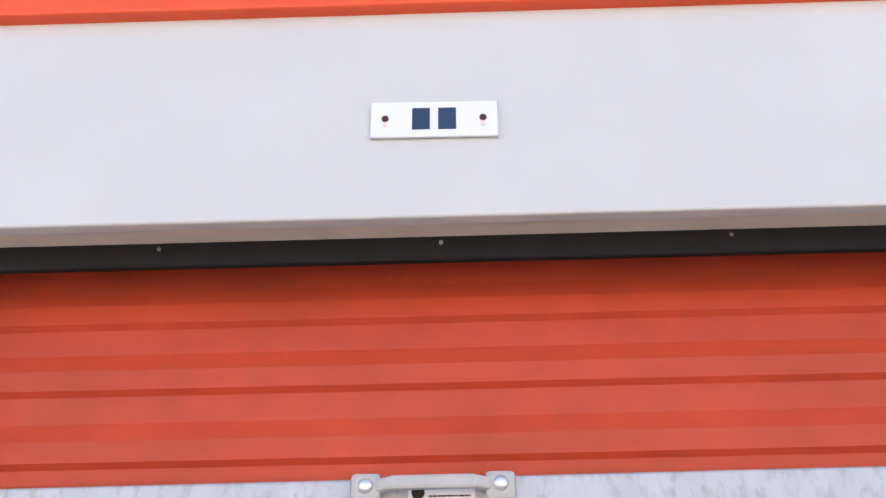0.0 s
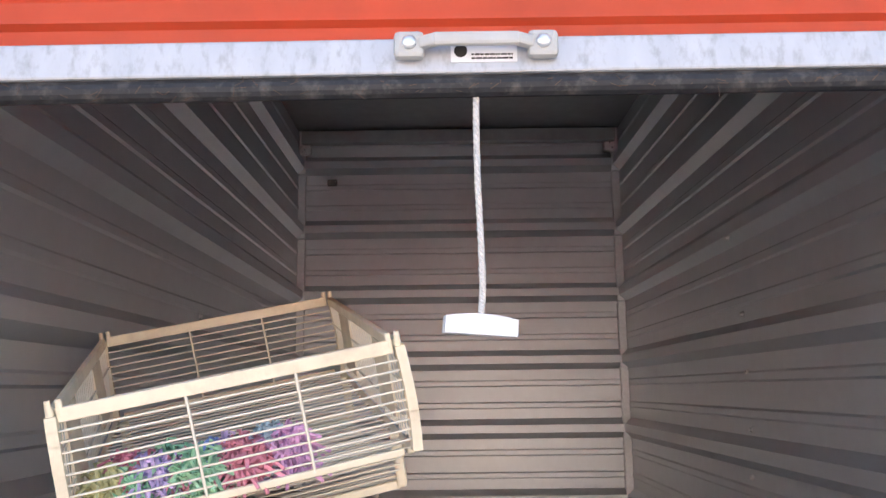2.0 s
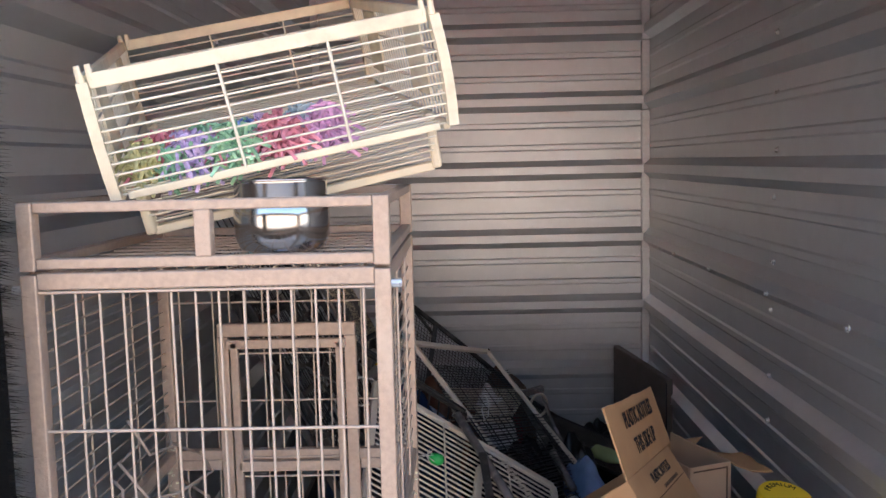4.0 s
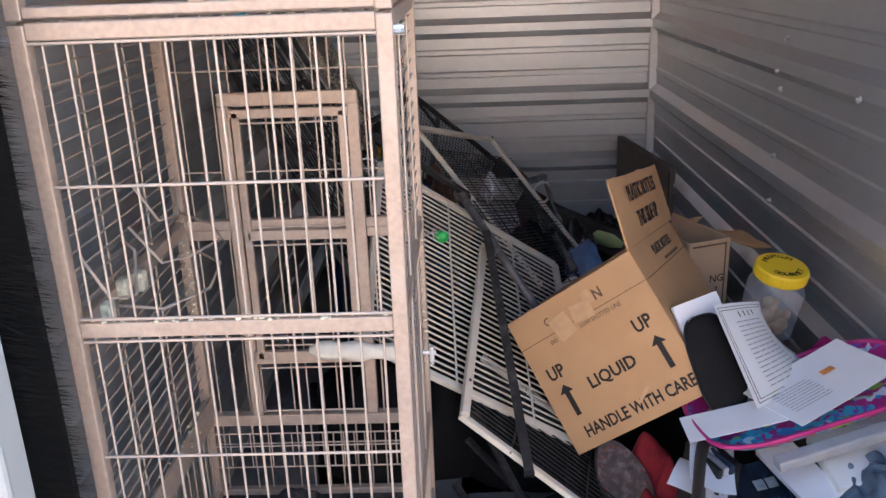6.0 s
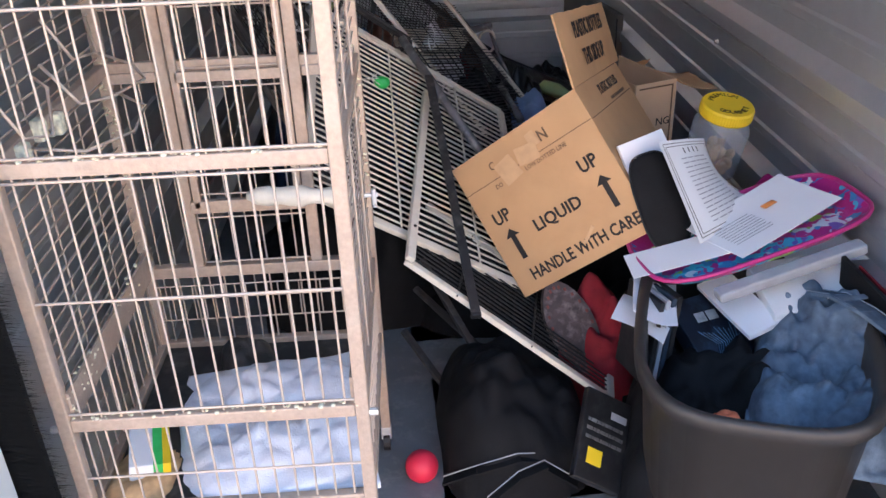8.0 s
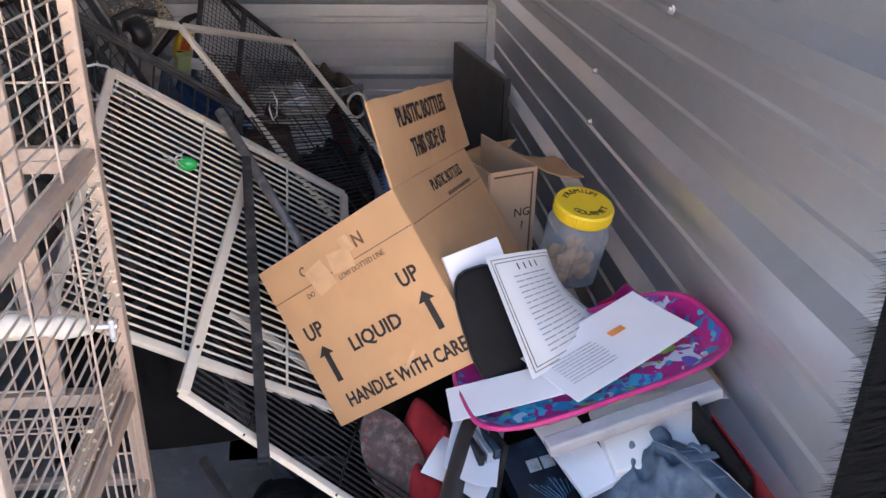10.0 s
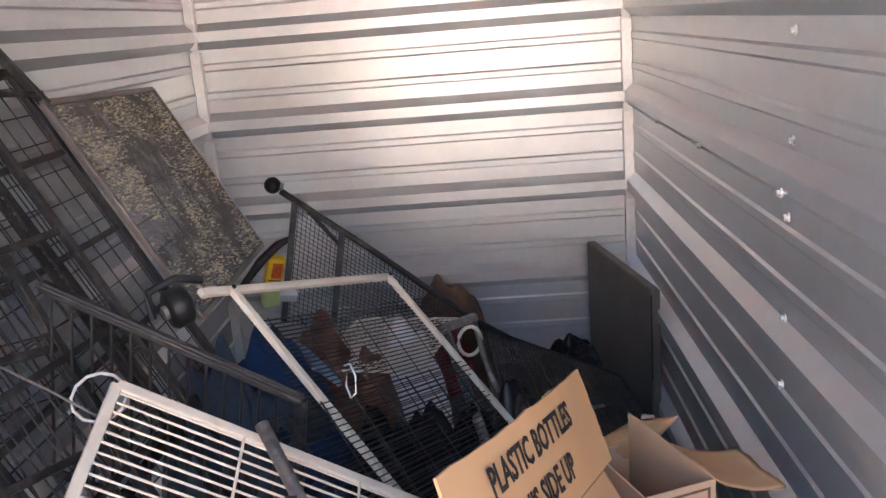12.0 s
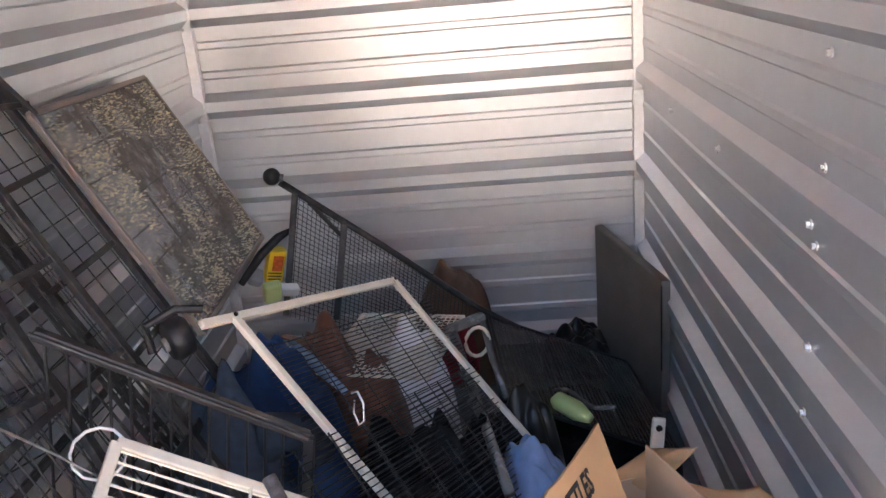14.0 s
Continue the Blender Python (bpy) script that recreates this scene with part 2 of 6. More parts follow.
def tube(bm, pts, r, n=8, closed=False):
    pts = [Vector(p) for p in pts]
    rings = []
    for i, p in enumerate(pts):
        a = pts[i - 1] if (i or closed) else p
        b = pts[(i + 1) % len(pts)] if (i + 1 < len(pts) or closed) else p
        m = along(p, p + (b - a))
        rr = r[i] if isinstance(r, (list, tuple)) else r
        rings.append([bm.verts.new(m @ Vector((rr * math.cos(2 * math.pi * k / n), rr * math.sin(2 * math.pi * k / n), 0))) for k in range(n)])
    idx = list(zip(range(len(rings)), range(1, len(rings))))
    if closed:
        idx.append((len(rings) - 1, 0))
    for i, j in idx:
        for k in range(n):
            bm.faces.new((rings[i][k], rings[i][(k + 1) % n], rings[j][(k + 1) % n], rings[j][k]))
    if not closed:
        bm.faces.new(rings[0][::-1])
        bm.faces.new(rings[-1])
    return bm


ROD = {}


def rod(name, p0, p1, r, material, parent, n=6):
    """One straight wire, an object on a mesh shared by all wires of that material."""
    key = (material.name, n, name)
    if key not in ROD:
        bm = tube(bmesh.new(), [(0, 0, 0), (0, 0, 1)], 1.0, n)
        for f in bm.faces:
            f.smooth = len(f.verts) == 4
        me = bpy.data.meshes.new(name)
        bm.to_mesh(me)
        bm.free()
        me.materials.append(material)
        ROD[key] = me
    d = (Vector(p1) - Vector(p0)).length
    return put_under(new(name, ROD[key]), parent, along(p0, p1) @ Matrix.Diagonal((r, r, d, 1)))


def plane_frame(o, ux, uy):
    """Frame with origin o, x along ux, y in the plane of ux and uy, z the normal."""
    x = Vector(ux).normalized()
    z = x.cross(Vector(uy)).normalized()
    y = z.cross(x)
    m = Matrix((x, y, z)).transposed().to_4x4()
    m.translation = Vector(o)
    return m


def grid_panel(bm, m, w, h, nx, ny, r, n=4, wob=0.0):
    """Joined thin wires: nx along y and ny along x, in the frame m."""
    for i in range(nx):
        x = w * (i + 0.5) / nx + random.uniform(-wob, wob)
        tube(bm, [m @ Vector((x, 0, 0)), m @ Vector((x + random.uniform(-wob, wob), h, 0))], r, n)
    for j in range(ny):
        y = h * (j + 0.5) / ny
        tube(bm, [m @ Vector((0, y, r)), m @ Vector((w, y, r))], r, n)
    return bm


def frame_bars(m, w, h, bw, material, parent, name="frame_bar", depth=None):
    d = depth or bw
    for p0, p1 in (((0, 0, 0), (w, 0, 0)), ((0, h, 0), (w, h, 0)), ((0, 0, 0), (0, h, 0)), ((w, 0, 0), (w, h, 0))):
        nrm = m.to_3x3() @ Vector((0, 0, 1))
        part(name, beam(bmesh.new(), m @ Vector(p0), m @ Vector(p1), bw, d, nrm, bw * 0.12), material, parent)


def cloth(c, sx, sy, h, seed, rz=0.0, n=36, folds=9.0, amp=0.35, sink=0.0, tilt=(0, 0), fine=0.25):
    """A crumpled heap of fabric: a rounded pile with creases."""
    bm = bmesh.new()
    vs = []
    ca, sa = math.cos(radians(rz)), math.sin(radians(rz))
    for j in range(n + 1):
        for i in range(n + 1):
            u, v = 2 * i / n - 1, 2 * j / n - 1
            e = max(0.0, 1 - (abs(u) ** 3.2 + abs(v) ** 3.2) ** (1 / 1.6))
            q = Vector((u * sx * folds, v * sy * folds, seed * 7.3))
            f = noise.noise(q * 1.2) + 0.6 * abs(noise.noise(q * 2.6)) + fine * noise.noise(q * 6.0)
            z = h * (e ** 0.45) * (0.75 + amp * f) - (0 if e > 0 else 0)
            x = u * sx * (1 + 0.10 * noise.noise(q * 0.7 + Vector((3, 1, 0))))
            y = v * sy * (1 + 0.10 * noise.noise(q * 0.7 + Vector((9, 4, 2))))
            z += tilt[0] * x + tilt[1] * y
            vs.append(bm.verts.new((c[0] + ca * x - sa * y, c[1] + sa * x + ca * y, c[2] - sink + z)))
    for j in range(n):
        for i in range(n):
            a = j * (n + 1) + i
            bm.faces.new((vs[a], vs[a + 1], vs[a + n + 2], vs[a + n + 1]))
    rim = [e for e in bm.edges if e.is_boundary]
    r = bmesh.ops.extrude_edge_only(bm, edges=rim)
    low = [g for g in r["geom"] if isinstance(g, bmesh.types.BMVert)]
    for v in low:
        v.co.z -= 0.012
    return bm


def sheet(m, w, h, curl=0.0, lift=0.0, n=10, thick=0.0012, wave=0.0):
    """A sheet of paper in frame m, curling towards its far edge."""
    bm = bmesh.new()
    tops = []
    for sgn in (0, -1):
        vs = []
        for j in range(n + 1):
            for i in range(n + 1):
                u, v = i / n, j / n
                z = curl * (v ** 3) + lift * (u ** 3) + wave * math.sin(u * 5 + v * 3)
                vs.append(bm.verts.new(m @ Vector((u * w, v * h, z + sgn * thick))))
        tops.append(vs)
    for vs, rev in ((tops[0], False), (tops[1], True)):
        for j in range(n):
            for i in range(n):
                a = j * (n + 1) + i
                q = (vs[a], vs[a + 1], vs[a + n + 2], vs[a + n + 1])
                bm.faces.new(q[::-1] if rev else q)
    ring = [j * (n + 1) for j in range(n + 1)] + [n * (n + 1) + i for i in range(1, n + 1)] + [j * (n + 1) + n for j in range(n - 1, -1, -1)] + [i for i in range(n - 1, 0, -1)]
    for a, b in zip(ring, ring[1:] + ring[:1]):
        bm.faces.new((tops[0][a], tops[0][b], tops[1][b], tops[1][a]))
    return bm


def text(body, m, size, material, parent, name="lettering", align="LEFT", squash=1.0, bold=0.0):
    cu = bpy.data.curves.new(name, "FONT")
    cu.body, cu.size, cu.align_x, cu.align_y = body, size, align, "BOTTOM_BASELINE"
    cu.extrude = 0.0004
    cu.offset = bold * size
    cu.resolution_u = 2
    tmp = bpy.data.objects.new(name, cu)
    me = bpy.data.meshes.new_from_object(tmp)
    bpy.data.objects.remove(tmp)
    me.transform(m @ Matrix.Diagonal((squash, 1, 1, 1)))
    me.materials.clear()
    me.materials.append(material)
    return put_under(new(name, me), parent, Matrix())


def bars_text(m, w, h, rows, material, parent, name="print", seed=1, fill=0.45):
    """Unreadable writing as plain bars."""
    rnd = random.Random(seed)
    bm = bmesh.new()
    for k in range(rows):
        y = h * (1 - (k + 0.5) / rows)
        x = 0.0
        while x < w * 0.97:
            d = rnd.uniform(0.04, 0.16) * w
            d = min(d, w - x)
            box(bm, (x + d / 2, y, 0), (d, h / rows * fill, 0.0006), m)
            x += d + 0.02 * w
        if rnd.random() < 0.2:
            continue
    return part(name, bm, material, parent)


# ---- the shell of the unit ----
def rib_profile(z0, z1):
    """(height, protrusion) along a horizontally ribbed steel panel: big ribs every 305 mm, two faint ones between."""
    pts = [(z0, 0.0)]
    k = math.floor(z0 / 0.305) - 1
    while k * 0.305 < z1 + 0.4:
        c = k * 0.305 - 0.003
        for dz, p in ((-0.044, 0), (-0.017, 0.030), (0.017, 0.030), (0.044, 0),
                      (0.088, 0), (0.094, 0.005), (0.112, 0.005), (0.118, 0),
                      (0.186, 0), (0.192, 0.005), (0.210, 0.005), (0.216, 0)):
            if z0 < c + dz < z1:
                pts.append((c + dz, p))
        k += 1
    pts.append((z1, 0.0))
    return pts


def ribbed(a, b, inward, z0, z1, thick=0.03, segs=24, wob=0.0015, seed=0):
    """A ribbed wall from a to b (x, y), ribs standing out along inward."""
    bm = bmesh.new()
    prof = rib_profile(z0, z1)
    cols = []
    for s in range(segs + 1):
        f = s / segs
        x, y = a[0] + (b[0] - a[0]) * f, a[1] + (b[1] - a[1]) * f
        col = []
        for z, p in prof:
            w = wob * noise.noise(Vector((x * 1.7 + seed, y * 1.7, z * 1.3)))
            col.append(bm.verts.new((x + inward[0] * (p + w), y + inward[1] * (p + w), z)))
        cols.append(col)
    for s in range(segs):
        for k in range(len(prof) - 1):
            bm.faces.new((cols[s][k], cols[s + 1][k], cols[s + 1][k + 1], cols[s][k + 1]))
    bw = [(a[0] - inward[0] * thick, a[1] - inward[1] * thick), (b[0] - inward[0] * thick, b[1] - inward[1] * thick)]
    q = [bm.verts.new((bw[0][0], bw[0][1], z0)), bm.verts.new((bw[1][0], bw[1][1], z0)), bm.verts.new((bw[1][0], bw[1][1], z1)), bm.verts.new((bw[0][0], bw[0][1], z1))]
    bm.faces.new(q)
    return bm


wall_b = single("wall_back", ribbed((-HALF_W, DEPTH), (HALF_W, DEPTH), (0, -1), FLOOR, CEIL + 0.1), M_GALV, "ribbed galvanised steel back wall", "wall", kind="structure")
wall_r = single("wall_right", ribbed((HALF_W, 0.03), (HALF_W, DEPTH), (-1, 0), FLOOR, CEIL + 0.1, seed=5), M_GALV, "ribbed galvanised steel side wall", "wall", kind="structure")
wall_l = single("wall_left", ribbed((-HALF_W, 0.03), (-HALF_W, DEPTH), (1, 0), FLOOR, CEIL + 0.1, seed=9), M_GALV, "ribbed galvanised steel side wall", "wall", kind="structure")
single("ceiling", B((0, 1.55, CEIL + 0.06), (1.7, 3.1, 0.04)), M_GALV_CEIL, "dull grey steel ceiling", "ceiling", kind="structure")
single("floor", B((0, 1.5, FLOOR - 0.05), (1.7, 3.14, 0.1)), M_FLOOR, "dusty grey concrete floor", "floor", kind="structure")
for sx in (-1, 1):
    bm = bmesh.new()
    zz = FLOOR
    # corner angle, its edge scalloped where it meets each rib
    while zz < CEIL:
        box(bm, (sx * (HALF_W - 0.019), DEPTH - 0.034, zz + 0.1525), (0.032, 0.003, 0.296))
        box(bm, (sx * (HALF_W - 0.034), DEPTH - 0.020, zz + 0.1525), (0.003, 0.028, 0.296))
        zz += 0.305
    single("trim", bm, M_TRIM, "folded galvanised corner trim", "trim", kind="structure")
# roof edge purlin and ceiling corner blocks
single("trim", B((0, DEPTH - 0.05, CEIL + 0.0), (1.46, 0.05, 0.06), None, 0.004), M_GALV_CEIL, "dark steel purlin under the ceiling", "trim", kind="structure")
for px in (-0.71, 0.70):
    single("bracket", B((px, DEPTH - 0.06, 2.50), (0.05, 0.04, 0.04), None, 0.004), M_STEEL, "small steel bracket in the upper corner", "bracket")
single("bracket", B((-0.592, DEPTH - 0.012, 2.355), (0.045, 0.016, 0.03), None, 0.003), M_PIPE, "small dark clip on the ribbed wall", "bracket")


def screw(p, axis):
    p = Vector(p)
    a = Vector(axis)
    t = thing("wall_screw", p, "bright hex-head screw in the steel wall", "screw", "wall screws")
    part("washer", tube(bmesh.new(), [p, p + a * 0.003], 0.0085, 12), M_STEEL, t)
    part("head", tube(bmesh.new(), [p + a * 0.003, p + a * 0.009], 0.0055, 6), M_STEEL, t)


for y, z in ((1.436, 1.588), (1.428, 1.279), (1.44, 0.974), (1.41, 0.893), (1.453, 0.840), (1.457, 0.656), (1.46, 0.527), (1.94, 0.893), (2.4, 0.893), (0.929, 0.893), (1.444, 1.151), (1.43, 1.43), (1.43, 1.80)):
    on_rib = abs((z + 0.003) % 0.305) < 0.03 or abs((z + 0.003) % 0.305 - 0.305) < 0.03
    screw((HALF_W - (0.03 if on_rib else 0.002), y, z), (-1, 0, 0))
for y, z in ((1.44, 1.60), (1.44, 1.43), (1.44, 1.28)):
    screw((-HALF_W + 0.002, y, z), (1, 0, 0))

# outside: yard, opposite row, own facade and roof
single("ground", B((0, -20, FLOOR - 0.07), (400, 400, 0.1)), M_ASPHALT, "pale sunlit concrete yard reaching far off", "ground", kind="structure")
single("wall_opposite", B((0, -8.2, 1.7), (40, 0.3, 3.6)), M_OPP, "plain sunlit wall across the yard", "wall", kind="structure")
# Roof, flanking fronts and rear wall are unseen, added to block sun and leaks.
single("roof", B((0, 3.0, 2.95), (24, 6.4, 0.08)), M_HEADER, "low roof over the units, unseen, added to cast shade", "roof", kind="structure")
for sx in (-1, 1):
    single("wall_front", B((sx * 6.56, 0.06, 1.2), (11.3, 0.1, 2.5)), M_HEADER, "off-white unseen front wall, added to stop stray light", "wall", kind="structure")
single("wall_rear", B((0, 6.1, 1.4), (24, 0.1, 3.0)), M_HEADER, "plain unseen rear wall, added to close off light", "wall", kind="structure")

# header over the door
HY = -0.12
bm = bmesh.new()
box(bm, (0, HY + 0.01, 2.222), (24, 0.02, 0.344), None, 0.003)
single("header", bm, M_HEADER, "smooth off-white steel header above the door", "wall", kind="structure")
# Tan here includes orange light bounced off the door, put into the paint colour.
single("soffit", B((0, HY + 0.045, 2.060), (24, 0.046, 0.012)), mat("soffit paint with orange bounce", (0.76, 0.60, 0.47), 0.6, 0, 0.08, 12, 0.03, 100), "underside of the header, tan partly from painted-in orange bounce", "wall", kind="structure")
bm = bmesh.new()
box(bm, (0, HY - 0.004, 2.437), (24, 0.03, 0.13), None, 0.004)
box(bm, (0, HY - 0.03, 2.51), (24, 0.05, 0.06), None, 0.004)
trim_top = single("trim", bm, M_TRIM_OR, "orange painted roof-edge trim", "trim", kind="structure")
single("soffit", B((0, 0.03, 2.70), (24, 0.19, 0.4)), M_HEADER, "off-white steel above the trim", "wall", kind="structure")
for px in (-0.36, 0.86, -1.5):
    single("trim_screw", tube(bmesh.new(), [(px, HY - 0.018, 2.40), (px, HY - 0.026, 2.40)], 0.007, 8), M_TRIM_OR, "orange painted screw in the roof trim", "screw")

# number plate; its digits stand as bars
pm = pose(-0.022, HY - 0.004, 2.188, 0, 0.6, 0)
plate = thing("number_plate", (-0.022, HY, 2.188), "white plastic unit plate with rust-stained screws", "sign")
part("plate", B((0, 0, 0), (0.156, 0.004, 0.054), pm, 0.001), M_WHITE, plate)
for k in (-1, 1):
    part("digit_bar", B((0.0 + k * 0.016, -0.0024, 0.0), (0.022, 0.001, 0.033), pm, 0.0003), mat("navy ink", (0.02, 0.05, 0.10), 0.5, var=0.1), plate)
M_RUST = mat("rusted screw", (0.07, 0.03, 0.018), 0.8, 0.2, 0.3, 200, 0.3)
for k in (-0.060, 0.060):
    part("screw_head", tube(bmesh.new(), [pm @ Vector((k, -0.002, 0)), pm @ Vector((k, -0.0045, 0))], 0.0042, 10), M_RUST, plate, "rusty screw head")
    part("rust_stain", B((k, -0.0022, -0.006), (0.005, 0.0006, 0.012), pm), mat("rust stain", (0.72, 0.62, 0.54), 0.7, var=0.1), plate)

# roll-up door, part raised: curtain, bottom bar with lift handle, rubber seal
door = thing("roll_up_door", (0, 0.02, 1.78), "orange ribbed roll-up door raised most of the way", "door")
bm = bmesh.new()
prof = []
z = 1.785
while z < 2.17:
    for dz, p in ((0.0, 0.0), (0.021, 0.0), (0.027, 0.013), (0.052, 0.013), (0.076, 0.0)):
        prof.append((z + dz, p))
    z += 0.0885
cols = []
for s in range(33):
    x = -0.70 + 1.40 * s / 32
    cols.append([bm.verts.new((x, 0.026 - p * 0.7 + 0.0012 * noise.noise(Vector((x * 2, zz * 3, 0))), zz)) for zz, p in prof])
for s in range(32):
    for k in range(len(prof) - 1):
        bm.faces.new((cols[s][k], cols[s + 1][k], cols[s + 1][k + 1], cols[s][k + 1]))
bmesh.ops.solidify(bm, geom=bm.faces[:], thickness=-0.004)
part("curtain", bm, M_ORANGE, door)
dm = pose(0, 0, 0, 0, -0.25, 0)
part("bottom_bar", B((0, 0.012, 1.7615), (1.40, 0.022, 0.042), dm, 0.003), M_ALU, door, "scuffed aluminium bottom bar")
bm = bmesh.new()
tube(bm, [dm @ Vector((-0.70, 0.014, 1.729)), dm @ Vector((0.70, 0.014, 1.729))], 0.0125, 14)
box(bm, (0, 0.014, 1.739), (1.40, 0.014, 0.012), dm)
part("rubber_seal", bm, M_RUBBER, door, "dusty black rubber bottom seal")
# old cobweb and grit stuck to the seal
bm = bmesh.new()
rnd = random.Random(4)
for k in range(110):
    p = dm @ Vector((rnd.uniform(-0.69, 0.69), 0.0012 - 0.002 * rnd.random(), rnd.uniform(1.718, 1.734)))
    d = Vector((rnd.uniform(-1, 1), -0.1, rnd.uniform(-0.6, 0.6))).normalized() * rnd.uniform(0.002, 0.012)
    tube(bm, [p, p + d], 0.0004, 3)
tagged(part("grit", bm, M_OLIVE, door, "dry grass and cobweb shreds"), kind="stuff")
handle = part("handle", B((-0.031, -0.018, 1.772), (0.098, 0.010, 0.016), None, 0.004), mat("grey plastic handle", (0.50, 0.49, 0.46), 0.5, var=0.06, dirt=(0.3, 0.28, 0.25), dirt_amt=0.4), door, "grey lift handle")
for bx in (-0.105, 0.043):
    bm = box(bmesh.new(), (bx, -0.007, 1.769), (0.034, 0.016, 0.032), None, 0.006)
    sgn = 1 if bx < 0 else -1
    beam(bm, (bx + sgn * 0.012, -0.010, 1.770), (bx + sgn * 0.030, -0.018, 1.772), 0.012, 0.014, (0, 0, 1), 0.003)
    part("handle_foot", bm, handle.data.materials[0], handle)
    bm = bmesh.new()
    bmesh.ops.create_uvsphere(bm, u_segments=12, v_segments=8, radius=0.0085, matrix=Matrix.Translation((bx, -0.016, 1.770)) @ Matrix.Diagonal((1, 0.6, 1, 1)))
    part("bolt", bm, M_STEEL, handle, "domed steel bolt", True)
part("sticker", B((-0.022, -0.0002, 1.763), (0.074, 0.001, 0.022)), M_PAPER, door, "small white maker's sticker")
part("sticker_mark", tube(bmesh.new(), [(-0.048, -0.0008, 1.765), (-0.048, -0.0014, 1.765)], 0.0075, 14), M_INK, door)
bars_text(Matrix.Translation((-0.036, -0.0012, 1.754)) @ pose(0, 0, 0, 90), 0.046, 0.009, 2, M_INK, door, "sticker_print", 3, 0.4)
single("trim", B((0, -0.062, 2.040), (1.5, 0.012, 0.036), None, 0.004), mat("black vinyl", (0.014, 0.013, 0.013), 0.75, 0, 0.2, 30, 0.1), "black vinyl strip under the header", "trim", kind="structure")
for px in (-0.357, -0.017, 0.33):
    single("strip_screw", tube(bmesh.new(), [(px, -0.068, 2.045), (px, -0.071, 2.045)], 0.0025, 6), M_PIPE, "small screw in the vinyl strip", "screw")

# jambs, guides and bristle strips
for sx, sy in ((-1, "left"), (1, "right")):
    xin = 0.646
    bm = box(bmesh.new(), (sx * (xin + 0.14), -0.035, 1.0), (0.24, 0.09, 2.2))
    tube(bm, [(sx * (xin + 0.012), -0.03, FLOOR), (sx * (xin + 0.012), -0.03, 2.08)], 0.012, 12)
    box(bm, (sx * (xin + 0.02), 0.0, 1.0), (0.02, 0.06, 2.2))
    single("jamb", bm, M_HEADER, "white steel door jamb with rolled edge", "jamb", kind="structure")
    for zz in (0.56, 1.1, 1.6):
        single("jamb_screw", tube(bmesh.new(), [(sx * (xin + 0.01), -0.041, zz), (sx * (xin + 0.01), -0.047, zz)], 0.006, 8), M_STEEL, "steel screw in the door jamb", "screw")
    bs = thing("bristle_strip", (sx * 0.62, 0.04, FLOOR), "dark bristle weather strip along the door guide", "weather strip")
    part("backing", B((sx * (xin + 0.03), 0.045, 1.0), (0.13, 0.012, 2.1)), M_BRUSH, bs)
    rnd = random.Random(8 + sx)
    vs, fs = [], []
    for k in range(5200):
        z0 = rnd.uniform(FLOOR + 0.02, 2.05)
        x0, y0 = sx * (xin + rnd.uniform(-0.01, 0.02)), 0.036 + rnd.uniform(-0.006, 0.005)
        ln = rnd.uniform(0.044, 0.060)
        x1, y1, z1 = x0 - sx * ln, y0 + rnd.uniform(-0.006, 0.01), z0 - rnd.uniform(-0.002, 0.022)
        w = 0.0011
        b0 = len(vs)
        vs += [(x0, y0, z0 - w), (x0, y0, z0 + w), (x1, y1, z1)]
        fs.append((b0, b0 + 1, b0 + 2))
    me = bpy.data.meshes.new("bristles")
    me.from_pydata(vs, [], fs)
    me.materials.append(M_BRUSH)
    tagged(put_under(new("bristles", me), bs, Matrix()), kind="stuff")

# pull rope and its weighted grip
rope = thing("door_pull_rope", (-0.031, 0.02, 1.72), "white braided pull rope with a plastic grip", "rope")
pts = [(-0.031, 0.018, 1.735), (-0.0315, 0.018, 1.68), (-0.031, 0.019, 1.62), (-0.0285, 0.02, 1.55), (-0.0275, 0.02, 1.50), (-0.030, 0.02, 1.468)]
bm = bmesh.new()
for ph in (0, 2.1, 4.2):
    fine = []
    for k in range(91):
        f = k / 90 * (len(pts) - 1)
        i = min(int(f), len(pts) - 2)
        p = Vector(pts[i]).lerp(Vector(pts[i + 1]), f - i)
        a = k * 0.9 + ph
        fine.append(p + Vector((math.cos(a), math.sin(a), 0)) * 0.0016)
    tube(bm, fine, 0.0024, 6)
part("rope", bm, M_ROPE, rope, "", True)
bm = bmesh.new()
gm = pose(-0.031, 0.02, 1.4615, 0, 4, 8)
for k in range(13):
    u = -1 + 2 * k / 12
    ht = 0.0115 - 0.0045 * u * u
    for yy in (-0.011, 0.011):
        for zz in (-0.011, ht):
            bm.verts.new(gm @ Vector((u * 0.0395, yy, zz)))
bm.verts.ensure_lookup_table()
for k in range(12):
    a, b = 4 * k, 4 * k + 4
    for i, j in ((0, 1), (1, 3), (3, 2), (2, 0)):
        bm.faces.new((bm.verts[a + i], bm.verts[a + j], bm.verts[b + j], bm.verts[b + i]))
for a in (0, 48):
    bm.faces.new([bm.verts[a + i] for i in (0, 1, 3, 2)])
bmesh.ops.bevel(bm, geom=[e for e in bm.edges if e.calc_face_angle(0) > 0.8], offset=0.0015, segments=2, affect="EDGES")
part("grip", bm, M_WHITE, rope, "white plastic pull grip")

# ---- large tan bird cage on castors ----
CX0, CX1, CY0, CY1 = -0.611, -0.182, 0.092, 0.545


